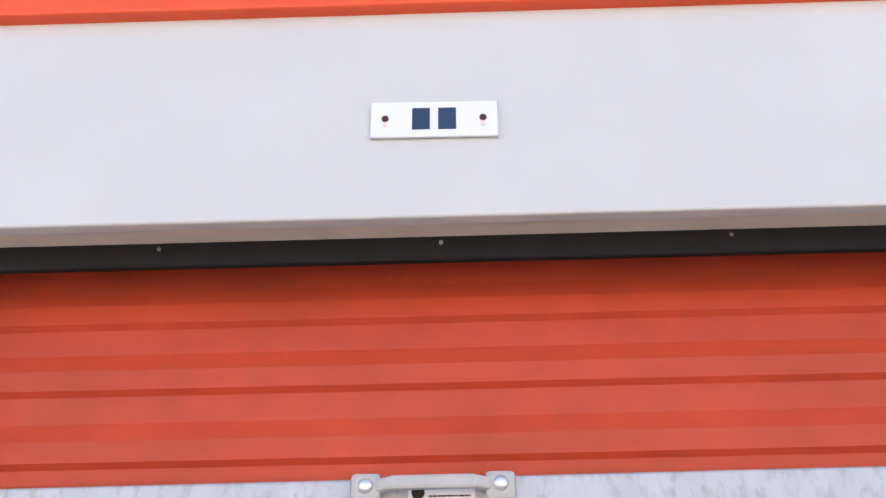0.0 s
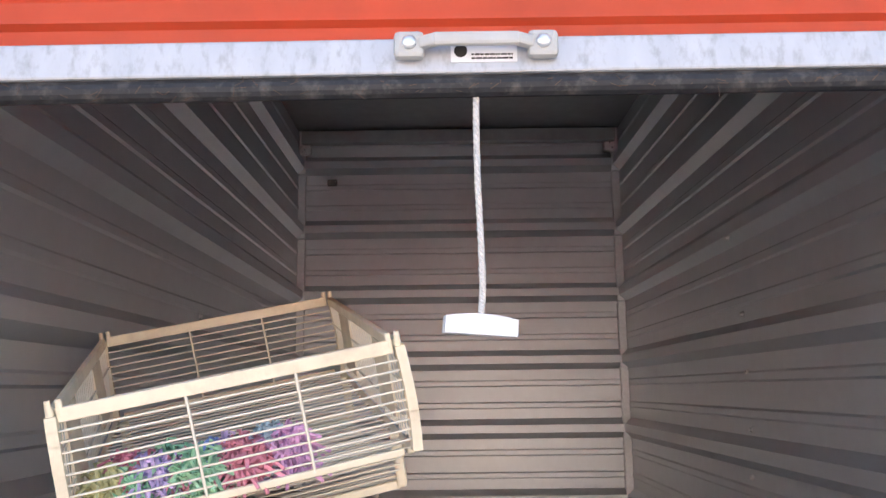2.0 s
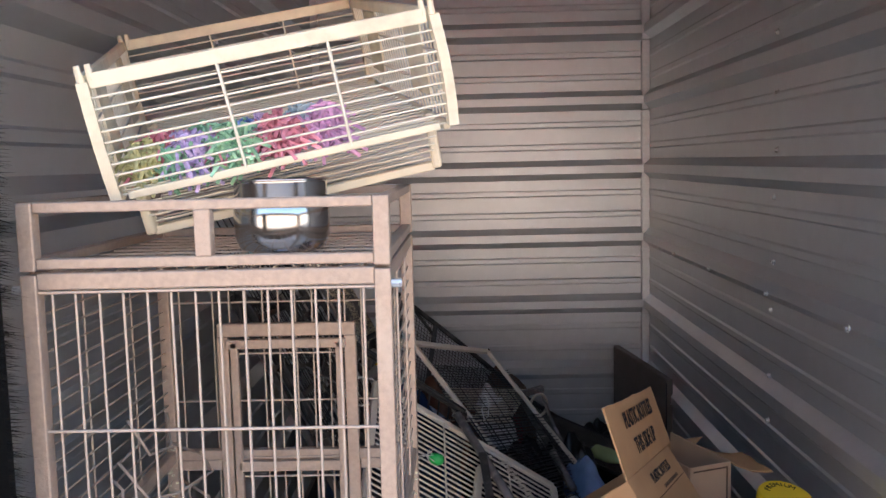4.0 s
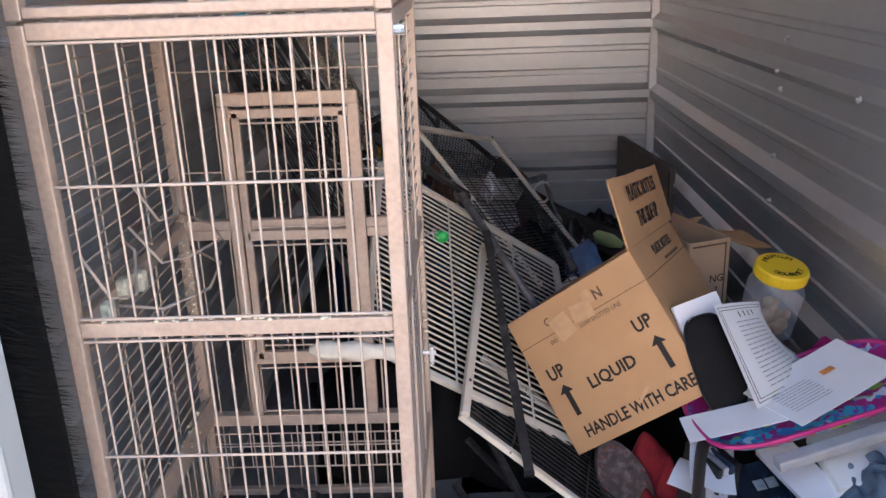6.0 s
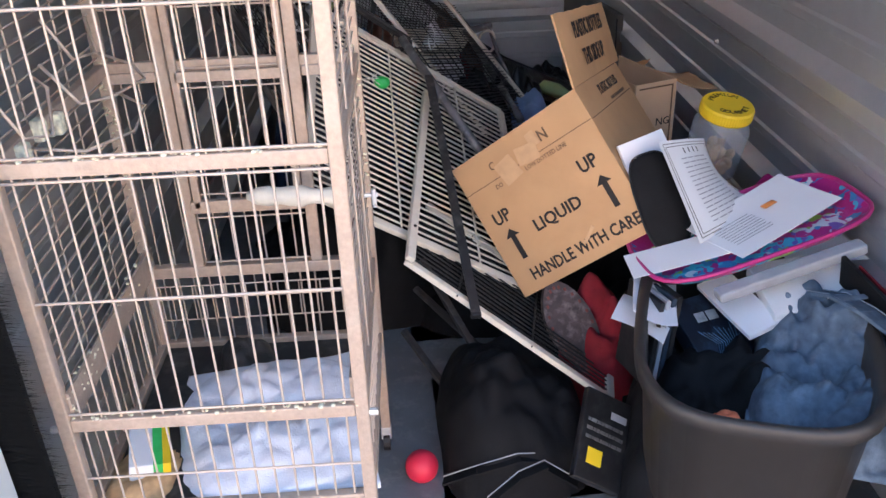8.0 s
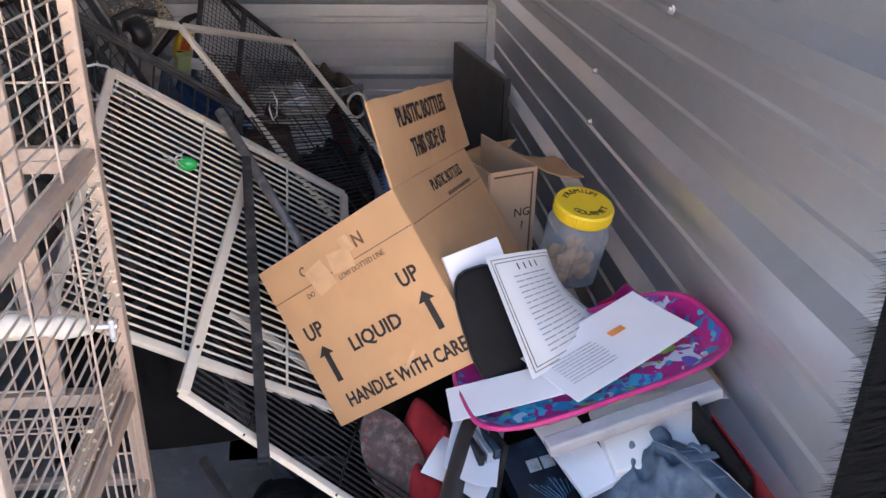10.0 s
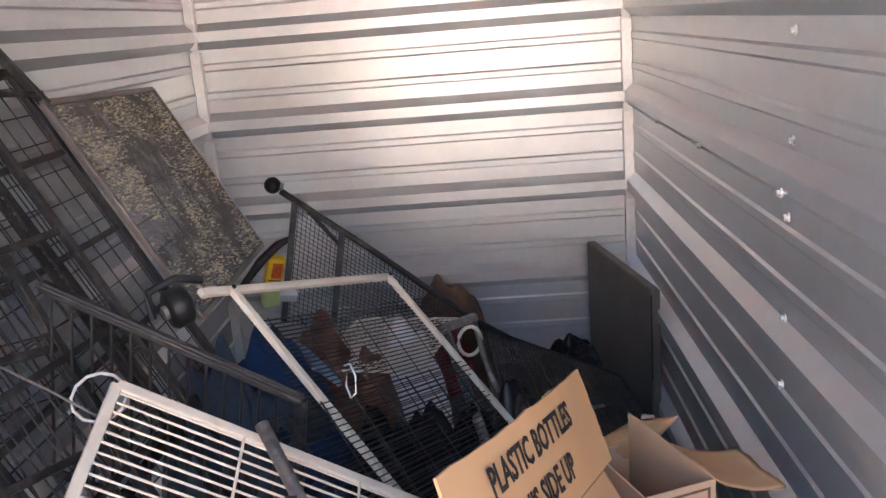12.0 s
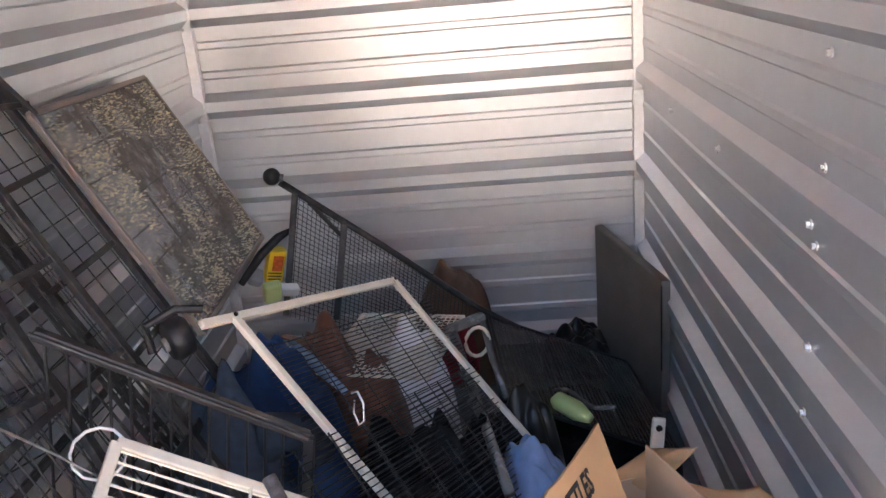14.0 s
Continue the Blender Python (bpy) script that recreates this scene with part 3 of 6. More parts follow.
def big_cage():
    t = thing("bird_cage", ((CX0 + CX1) / 2, (CY0 + CY1) / 2, FLOOR), "tall tan metal bird cage on castors, droppings on the rails", "bird cage")
    pw = 0.019

    def post(x, y, z0, z1, name="post"):
        part(name, B((x, y, (z0 + z1) / 2), (pw, pw, z1 - z0), None, 0.002), M_TAN, t)

    xs, ys = (CX0 + pw / 2, CX1 - pw / 2), (CY0 + pw / 2, CY1 - pw / 2)
    for x in xs:
        for y in ys:
            post(x, y, 0.01, 1.148)
            post(x, y, 1.152, 1.232, "gallery_post")
            w = part("castor", tube(bmesh.new(), [(x - 0.007, y, FLOOR + 0.021), (x + 0.007, y, FLOOR + 0.021)], 0.021, 14), M_BLACK, t, "small black castor wheel")
            part("fork", B((x, y, FLOOR + 0.045), (0.022, 0.016, 0.034), None, 0.003), M_STEEL, w)

    def rail(p0, p1, h=0.018, w=0.016, name="rail"):
        part(name, beam(bmesh.new(), p0, p1, w, h, (0, 0, 1), 0.002), M_TAN, t)

    x0, x1 = xs
    for z in (1.2255, 1.1605):
        for y in ys:
            rail((x0 + pw / 2, y, z), (x1 - pw / 2, y, z), 0.0125, 0.016, "gallery_rail")
        for x in xs:
            rail((x, ys[0] + pw / 2, z), (x, ys[1] - pw / 2, z), 0.0125, 0.016, "gallery_rail")
    for y in ys:
        post((x0 + x1) / 2, y, 1.166, 1.220, "gallery_post")
    for z, yy in ((1.140, None), (0.777, None), (0.399, None), (0.235, None)):
        for y in ys:
            rail((x0 + pw / 2, y, z), (x1 - pw / 2, y, z), 0.020)
        for x in xs:
            rail((x, ys[0] + pw / 2, z), (x, ys[1] - pw / 2, z), 0.020)
    # hinge screws on the front posts
    for x, sx in ((CX0, -1), (CX1, 1)):
        for z in (1.13, 0.392):
            part("hinge_screw", tube(bmesh.new(), [(x, CY0 + 0.008, z), (x + sx * 0.012, CY0 + 0.008, z)], 0.0055, 8), M_STEEL, t, "zinc hinge screw")
    # upright front and back bars, in three tiers
    n = 14
    xa, xb = CX0 + pw, CX1 - pw
    for yb, tiers in ((CY0 + 0.008, ((0.786, 1.131), (0.408, 0.768), (0.245, 0.39))), (CY1 - 0.008, ((0.408, 1.131), (0.245, 0.39)))):
        for z0, z1 in tiers:
            for k in range(n):
                x = xa + (xb - xa) * (k + 0.5) / n
                rod("bar", (x + random.uniform(-0.0008, 0.0008), yb, z0), (x + random.uniform(-0.0008, 0.0008), yb, z1), 0.0017, M_TANWIRE, t)
    for z in (1.127, 0.961, 0.791, 0.7605, 0.594, 0.417, 0.303):
        rod("cross_wire", (xa, CY0 + 0.0055, z), (xb, CY0 + 0.0055, z), 0.0021, M_TANWIRE, t)
    for z in (1.04, 0.87, 0.60, 0.34):
        rod("cross_wire", (xa, CY1 - 0.0055, z), (xb, CY1 - 0.0055, z), 0.0018, M_TANWIRE, t)
    # level side bars
    for x, m in ((CX0 + 0.008, 1), (CX1 - 0.008, -1)):
        for z0, z1, c in ((0.786, 1.131, 15), (0.408, 0.768, 16)):
            for k in range(c):
                z = z0 + (z1 - z0) * (k + 0.5) / c
                rod("side_bar", (x, ys[0], z), (x, ys[1], z), 0.0016, M_TANWIRE, t)
        for k in range(14):
            y = ys[0] + (ys[1] - ys[0]) * (k + 0.5) / 14
            rod("side_bar", (x, y, 0.245), (x, y, 0.39), 0.0016, M_TANWIRE, t)
        for yy in (0.24, 0.40):
            rod("side_stay", (x - m * 0.003, yy, 0.408), (x - m * 0.003, yy, 1.131), 0.0018, M_TANWIRE, t)
    # roof grid
    for k in range(15):
        x = xa + (xb - xa) * (k + 0.5) / 15
        rod("roof_bar", (x, ys[0], 1.150), (x, ys[1], 1.150), 0.0017, M_TANWIRE, t)
    for k in range(9):
        y = ys[0] + (ys[1] - ys[0]) * (k + 0.5) / 9
        rod("roof_bar", (xa, y, 1.153), (xb, y, 1.153), 0.0015, M_TANWIRE, t)
    # framed door in the back panel: outer frame, inner door, rails
    yb = CY1 - 0.018
    door2 = part("back_door", B((-0.397, yb, 0.995), (0.232, 0.012, 0.022), None, 0.002), M_TAN, t)
    for z, h, w in ((0.972, 0.016, 0.200), (0.762, 0.018, 0.176), (0.530, 0.024, 0.200)):
        part("door_rail", B((-0.397, yb - 0.006, z), (w, 0.012, h), None, 0.002), M_TAN, door2)
    for x in (-0.504, -0.290):
        part("door_stile", B((x, yb, 0.697), (0.020, 0.012, 0.574), None, 0.002), M_TAN, door2)
    for x in (-0.484, -0.308):
        part("door_stile", B((x, yb - 0.006, 0.751), (0.013, 0.012, 0.448), None, 0.002), M_TAN, door2)
    for x, w in ((-0.553, 0.076), (-0.240, 0.078)):
        part("side_rail", B((x, yb + 0.003, 0.762), (w, 0.012, 0.018), None, 0.002), M_TAN, door2)
    for z, h in ((0.399, 0.022),):
        part("sill_rail", B(((CX0 + CX1) / 2, yb + 0.001, z), (CX1 - CX0 - 0.042, 0.014, h), None, 0.002), M_TAN, door2)
    for z in (0.985, 0.955, 0.775, 0.742, 0.551, 0.506, 0.418):
        rod("cross_wire", (-0.49, yb - 0.002, z), (-0.302, yb - 0.002, z), 0.0018, M_TANWIRE, t)
    # low litter rack seen behind the back panel
    for z in (0.372, 0.345, 0.300):
        rod("rack_wire", (xa, yb - 0.006, z), (xb, yb - 0.006, z), 0.0017, M_TANWIRE, t)
    for k in range(20):
        x = xa + (xb - xa) * (k + 0.5) / 20
        rod("rack_wire", (x, yb - 0.008, 0.300), (x, yb - 0.008, 0.372), 0.0013, M_TANWIRE, t)
    # bottom tray and litter grille
    part("tray", B(((x0 + x1) / 2, (ys[0] + ys[1]) / 2, 0.232), (CX1 - CX0 - 0.04, CY1 - CY0 - 0.04, 0.006)), M_DKBAR, t, "dark pull-out tray")
    # seed ledge
    for x in (CX0 + 0.022, CX1 - 0.022):
        part("seed_guard", beam(bmesh.new(), (x, ys[0], 0.425), (x, ys[1], 0.425), 0.004, 0.05, (0, 0, 1)), M_TAN, t, "droppings-stained guard strip")
    # crust of droppings on guards and rails
    bm = bmesh.new()
    rnd = random.Random(12)
    for k in range(420):
        if k < 200:
            p = (rnd.choice((CX0 + 0.02, CX1 - 0.020)) + rnd.uniform(-0.004, 0.004), rnd.uniform(ys[0], ys[1]), 0.41 + 0.05 * rnd.random())
        elif k < 300:
            p = (rnd.uniform(x0, x1), CY0 + 0.008 + rnd.uniform(-0.007, 0.007), rnd.choice((0.788, 0.4095)))
        else:
            p = (rnd.choice((x0, x1)) + rnd.uniform(-0.008, 0.008), ys[1] - rnd.uniform(0.008, 0.014), rnd.uniform(0.55, 0.8))
        bmesh.ops.create_icosphere(bm, subdivisions=1, radius=rnd.uniform(0.0012, 0.0045), matrix=Matrix.Translation(p) @ Matrix.Diagonal((1, 1, 0.6, 1)))
    tagged(part("droppings", bm, M_SEED, t, "dried droppings and husks"), kind="stuff")
    return t


big_cage()

# concrete perch through the side panel
perch = thing("cage_perch", (-0.29, 0.43, 0.58), "knobbly white concrete perch bolted in the cage", "perch")
pp = [(-0.20 - 0.018 * k, 0.44, 0.571 + 0.001 * k) for k in range(11)]
part("perch_body", tube(bmesh.new(), pp, [0.010, 0.014, 0.017, 0.013, 0.0125, 0.018, 0.017, 0.014, 0.017, 0.015, 0.006], 12), M_BONE, perch, "", True)
bm = tube(bmesh.new(), [(-0.20, 0.44, 0.571), (-0.165, 0.44, 0.571)], 0.004, 8)
box(bm, (-0.172, 0.44, 0.566), (0.008, 0.012, 0.034), None, 0.003)
part("wing_nut", bm, M_STEEL, perch, "steel wing nut")

# wire cup holders on the left panel
cup = thing("cup_holder", (-0.58, 0.3, 0.80), "bent wire food-cup holder hooked on the cage side", "cup holder")
for pts in ([(-0.598, 0.14, 0.86), (-0.57, 0.145, 0.80), (-0.55, 0.18, 0.79), (-0.56, 0.22, 0.84), (-0.585, 0.24, 0.85)],
            [(-0.598, 0.30, 0.85), (-0.56, 0.31, 0.79), (-0.53, 0.35, 0.785), (-0.50, 0.42, 0.79), (-0.53, 0.47, 0.80), (-0.59, 0.48, 0.82)],
            [(-0.598, 0.22, 0.76), (-0.54, 0.24, 0.745), (-0.50, 0.33, 0.74), (-0.51, 0.43, 0.745), (-0.57, 0.47, 0.76)],
            [(-0.598, 0.34, 0.90), (-0.575, 0.36, 0.84), (-0.56, 0.41, 0.835), (-0.575, 0.44, 0.88)]):
    part("wire_hook", tube(bmesh.new(), pts, 0.0024, 6), M_TANWIRE, cup, "", True)
for k in range(3):
    part("clamp", B((-0.588, 0.17 + 0.06 * k, 0.77 + 0.012 * (k % 2)), (0.016, 0.022, 0.03), None, 0.004), M_SEED, cup, "crusted clamp")

# things inside the cage bottom
single("towel", cloth((-0.358, 0.272, 0.238), 0.152, 0.172, 0.034, 3, 8, 72, 9, 0.9, tilt=(0.05, 0.03), fine=0.14), M_TOWEL, "crumpled pale blue-white towel in the cage tray", "towel", True)
bx = thing("small_carton", (-0.535, 0.21, 0.236), "small white, green and yellow carton in the cage tray", "carton")
cm = pose(-0.540, 0.20, 0.258, 6, 8, 15)
part("carton_body", B((0, 0, 0), (0.06, 0.09, 0.034), cm, 0.002), M_PAPER, bx)
part("green_band", B((0.018, 0, 0), (0.026, 0.091, 0.035), cm, 0.001), M_GREEN, bx)
part("yellow_band", B((0.025, 0, 0), (0.012, 0.092, 0.036), cm, 0.001), M_YELLOW, bx)
single("litter", cloth((-0.545, 0.17, 0.234), 0.05, 0.06, 0.02, 8, 0, 20, 30, 0.8), M_TREAT, "brown crumbled litter in the cage tray", "litter", True, kind="stuff")
single("clear_bag", cloth((-0.43, 0.46, 0.235), 0.05, 0.05, 0.05, 17, 20, 24, 14, 0.6), M_DKBAR, "crumpled grey plastic bag in the cage", "bag", True)
single("toy_scrap", B((-0.40, 0.30, 1.138), (0.03, 0.015, 0.012), None, 0.004), M_TEAL, "turquoise plastic scrap under the cage roof", "toy")

# stainless pot on the cage roof
pot = thing("steel_pot", (-0.337, 0.25, 1.155), "polished stainless steel bowl on the cage roof", "bowl")
prof = [(0.044, 0.0), (0.056, 0.006), (0.0615, 0.02), (0.063, 0.045), (0.0615, 0.064), (0.0585, 0.068), (0.060, 0.072), (0.061, 0.090), (0.063, 0.094), (0.059, 0.096), (0.056, 0.088), (0.055, 0.02), (0.04, 0.008)]
bm = bmesh.new()
rings = []
for r, z in prof:
    rings.append([bm.verts.new((-0.337 + r * math.cos(a * math.pi / 20), 0.25 + r * math.sin(a * math.pi / 20), 1.155 + z)) for a in range(40)])
for i in range(len(rings) - 1):
    for k in range(40):
        bm.faces.new((rings[i][k], rings[i][(k + 1) % 40], rings[i + 1][(k + 1) % 40], rings[i + 1][k]))
bm.faces.new(rings[0][::-1])
bm.faces.new(rings[-1])
part("bowl", bm, M_STAIN, pot, "", True)
part("rim_ring", tube(bmesh.new(), [(-0.337 + 0.0625 * math.cos(a * math.pi / 24), 0.25 + 0.0625 * math.sin(a * math.pi / 24), 1.2495) for a in range(48)], 0.0018, 6, True), M_STAIN, pot, "rolled rim", True)
part("seam_ring", tube(bmesh.new(), [(-0.337 + 0.0595 * math.cos(a * math.pi / 24), 0.25 + 0.0595 * math.sin(a * math.pi / 24), 1.2235) for a in range(48)], 0.0014, 6, True), M_STAIN, pot, "", True)


# ---- small cream cage tipped on top ----
def small_cage():
    o, ux, uy = Vector((-0.533, 0.108, 1.382)), Vector((0.398, 0.101, 0.083)), Vector((-0.143, 0.55, 0.121))
    m = plane_frame(o, ux, uy)
    W, Dp, Hh = ux.length, uy.length, 0.155
    t = thing("small_bird_cage", o - Vector((0, 0, 0.16)), "cream plastic and wire cage tipped askew on the big cage", "bird cage")
    L = lambda x, y, z: m @ Vector((x, y, z))
    zt = -0.015
    for y in (0.0, Dp):
        part("top_rail", beam(bmesh.new(), L(0.006, y, zt), L(W - 0.006, y, zt), 0.008, 0.018, m.to_3x3() @ Vector((0, 0, 1)), 0.002), M_CREAM, t)
        part("bottom_rail", beam(bmesh.new(), L(0.012, y, -Hh), L(W - 0.012, y, -Hh), 0.007, 0.010, m.to_3x3() @ Vector((0, 0, 1)), 0.002), M_CREAM, t)
    for x in (0.0, W):
        part("top_rail", beam(bmesh.new(), L(x, 0.008, zt), L(x, Dp - 0.008, zt), 0.010, 0.016, m.to_3x3() @ Vector((0, 0, 1)), 0.002), M_CREAM, t)
        part("bottom_rail", beam(bmesh.new(), L(x, 0.012, -Hh - 0.004), L(x, Dp - 0.012, -Hh - 0.004), 0.010, 0.010, m.to_3x3() @ Vector((0, 0, 1)), 0.002), M_CREAM, t)
    # bowed corner uprights with twin tips
    for x, sx in ((0.0, -1), (W, 1)):
        for y, sy in ((0.0, -1), (Dp, 1)):
            pts = []
            for k in range(9):
                f = k / 8
                bow = (0.008 if sx > 0 else 0.003) * math.sin(math.pi * (0.15 + 0.85 * f) * 0.75)
                pts.append(L(x + sx * bow, y, zt - f * (Hh + zt)))
            bm = bmesh.new()
            for a, b in zip(pts, pts[1:]):
                beam(bm, a, b + (b - a) * 0.08, 0.013, 0.016, m.to_3x3() @ Vector((0, 1, 0)))
            up = part("corner_upright", bm, M_CREAM, t)
            for dx in (-0.006, 0.006):
                part("tip", tube(bmesh.new(), [L(x + dx - sx * 0.004, y, zt), L(x + dx - sx * 0.004, y, 0.004)], [0.0048, 0.0036], 8), M_CREAM, up)
    # front and back wires
    for y in (0.0, Dp):
        n = 9
        for k in range(n):
            z = zt - 0.014 - (Hh + zt - 0.02) * (k + 0.4) / n
            bow = 0.010 * math.sin(math.pi * (k + 1) / n)
            rod("wire", L(-bow * 0.6, y, z), L(W + bow * 0.6, y, z), 0.0015, M_CREAMWIRE, t)
        for x in (W * 0.36, W * 0.68):
            rod("stay", L(x, y - 0.002, zt), L(x + 0.004, y - 0.002, -Hh), 0.0021, M_CREAMWIRE, t)
    # end panels with close wires
    for x in (0.002, W - 0.002):
        for k in range(30):
            y = Dp * (k + 0.5) / 30
            rod("end_wire", L(x, y, zt), L(x + (0.010 if x > 0.1 else -0.010), y, -Hh), 0.0013, M_CREAMWIRE, t)
        for z in (-0.06, -0.11):
            rod("end_stay", L(x, 0, z), L(x, Dp, z), 0.0018, M_CREAMWIRE, t)
        part("end_plate", beam(bmesh.new(), L(x, 0.06, -0.075), L(x, 0.16, -0.075), 0.003, 0.10, m.to_3x3() @ Vector((0, 0, 1))), M_CREAM, t)
        part("end_plate", beam(bmesh.new(), L(x, 0.36, -0.075), L(x, 0.46, -0.075), 0.003, 0.10, m.to_3x3() @ Vector((0, 0, 1))), M_CREAM, t)
    # base wires and lower skirt
    for k in range(26):
        y = Dp * (k + 0.5) / 26
        rod("base_wire", L(0, y, -Hh), L(W, y, -Hh), 0.0014, M_CREAMWIRE, t)
    # lower tier set back under the front
    for y in (0.08, Dp - 0.08):
        part("skirt_rail", beam(bmesh.new(), L(0.02, y, -0.225), L(W - 0.01, y, -0.225), 0.008, 0.012, m.to_3x3() @ Vector((0, 0, 1)), 0.002), M_CREAM, t)
        for k in range(5):
            rod("skirt_wire", L(0.02, y - 0.012 * (4 - k) * (1 if y < 0.2 else -1), -0.165 - 0.012 * k), L(W - 0.01, y - 0.012 * (4 - k) * (1 if y < 0.2 else -1), -0.165 - 0.012 * k), 0.0014, M_CREAMWIRE, t)
        for x in (0.018, W - 0.006):
            part("skirt_upright", beam(bmesh.new(), L(x, y, -0.150), L(x, y, -0.228), 0.014, 0.022, (0, 1, 0), 0.004), M_CREAM, t)
    for k in range(22):
        y = 0.09 + (Dp - 0.18) * k / 21
        rod("skirt_base_wire", L(0.02, y, -0.226), L(W - 0.01, y, -0.226), 0.0013, M_CREAMWIRE, t)
    return m, W, Dp, Hh


SC_M, SC_W, SC_D, SC_H = small_cage()

# shredded rainbow rope toy inside it
TOY = [(0.62, 0.58, 0.16), (0.85, 0.10, 0.20), (0.20, 0.62, 0.30), (0.62, 0.42, 0.85), (0.20, 0.62, 0.30), (0.85, 0.14, 0.28), (0.30, 0.70, 0.36), (0.16, 0.32, 0.80), (0.70, 0.46, 0.85), (0.85, 0.16, 0.26), (0.62, 0.62, 0.85), (0.45, 0.65, 0.70), (0.75, 0.30, 0.62)]
toy = thing("rope_toy", SC_M @ Vector((0.18, 0.12, -SC_H)), "shredded rainbow rope bird toy in the cream cage", "bird toy")
rnd = random.Random(21)
for k in range(13):
    bm = bmesh.new()
    cx, cy = 0.038 + 0.225 * (k / 12), 0.085 + 0.025 * math.sin(k * 1.9)
    r = 0.040 + 0.009 * math.sin(k * 2.3)
    for s in range(300):
        a, b = rnd.uniform(0, 6.28), rnd.uniform(0.0, 1.5)
        p = Vector((cx + rnd.uniform(-0.012, 0.012), cy + rnd.uniform(-0.03, 0.03), -SC_H - 0.014 + rnd.uniform(0, 0.03)))
        d = Vector((math.cos(a) * math.cos(b), math.sin(a) * math.cos(b), math.sin(b))) * r * rnd.uniform(0.6, 1.15)
        mid = p + d * 0.6 + Vector((rnd.uniform(-0.008, 0.008), rnd.uniform(-0.008, 0.008), 0.01))
        tube(bm, [SC_M @ p, SC_M @ mid, SC_M @ (p + d + Vector((0, 0, -0.010)))], 0.0028, 3)
    c = tuple(0.75 * q + 0.22 for q in TOY[k % len(TOY)])
    part("rope_tuft", bm, mat("dyed rope", c, 0.9, 0, 0.25, 80, 0), toy)

# ---- cardboard box with its flap standing up ----
BA = Vector((-0.027, 0.82, 0.448))
BW, BH = 0.325, 0.310
# x along the top edge, y up the face, z out of the face; the crushed box is a little askew
BM = Matrix((Vector((0.234, -0.101, 0.198)).normalized(), Vector((-0.14, 0.14, 0.236)).normalized(), Vector((-0.410, -0.902, 0.142)).normalized())).transposed().to_4x4()
BM.translation = BA


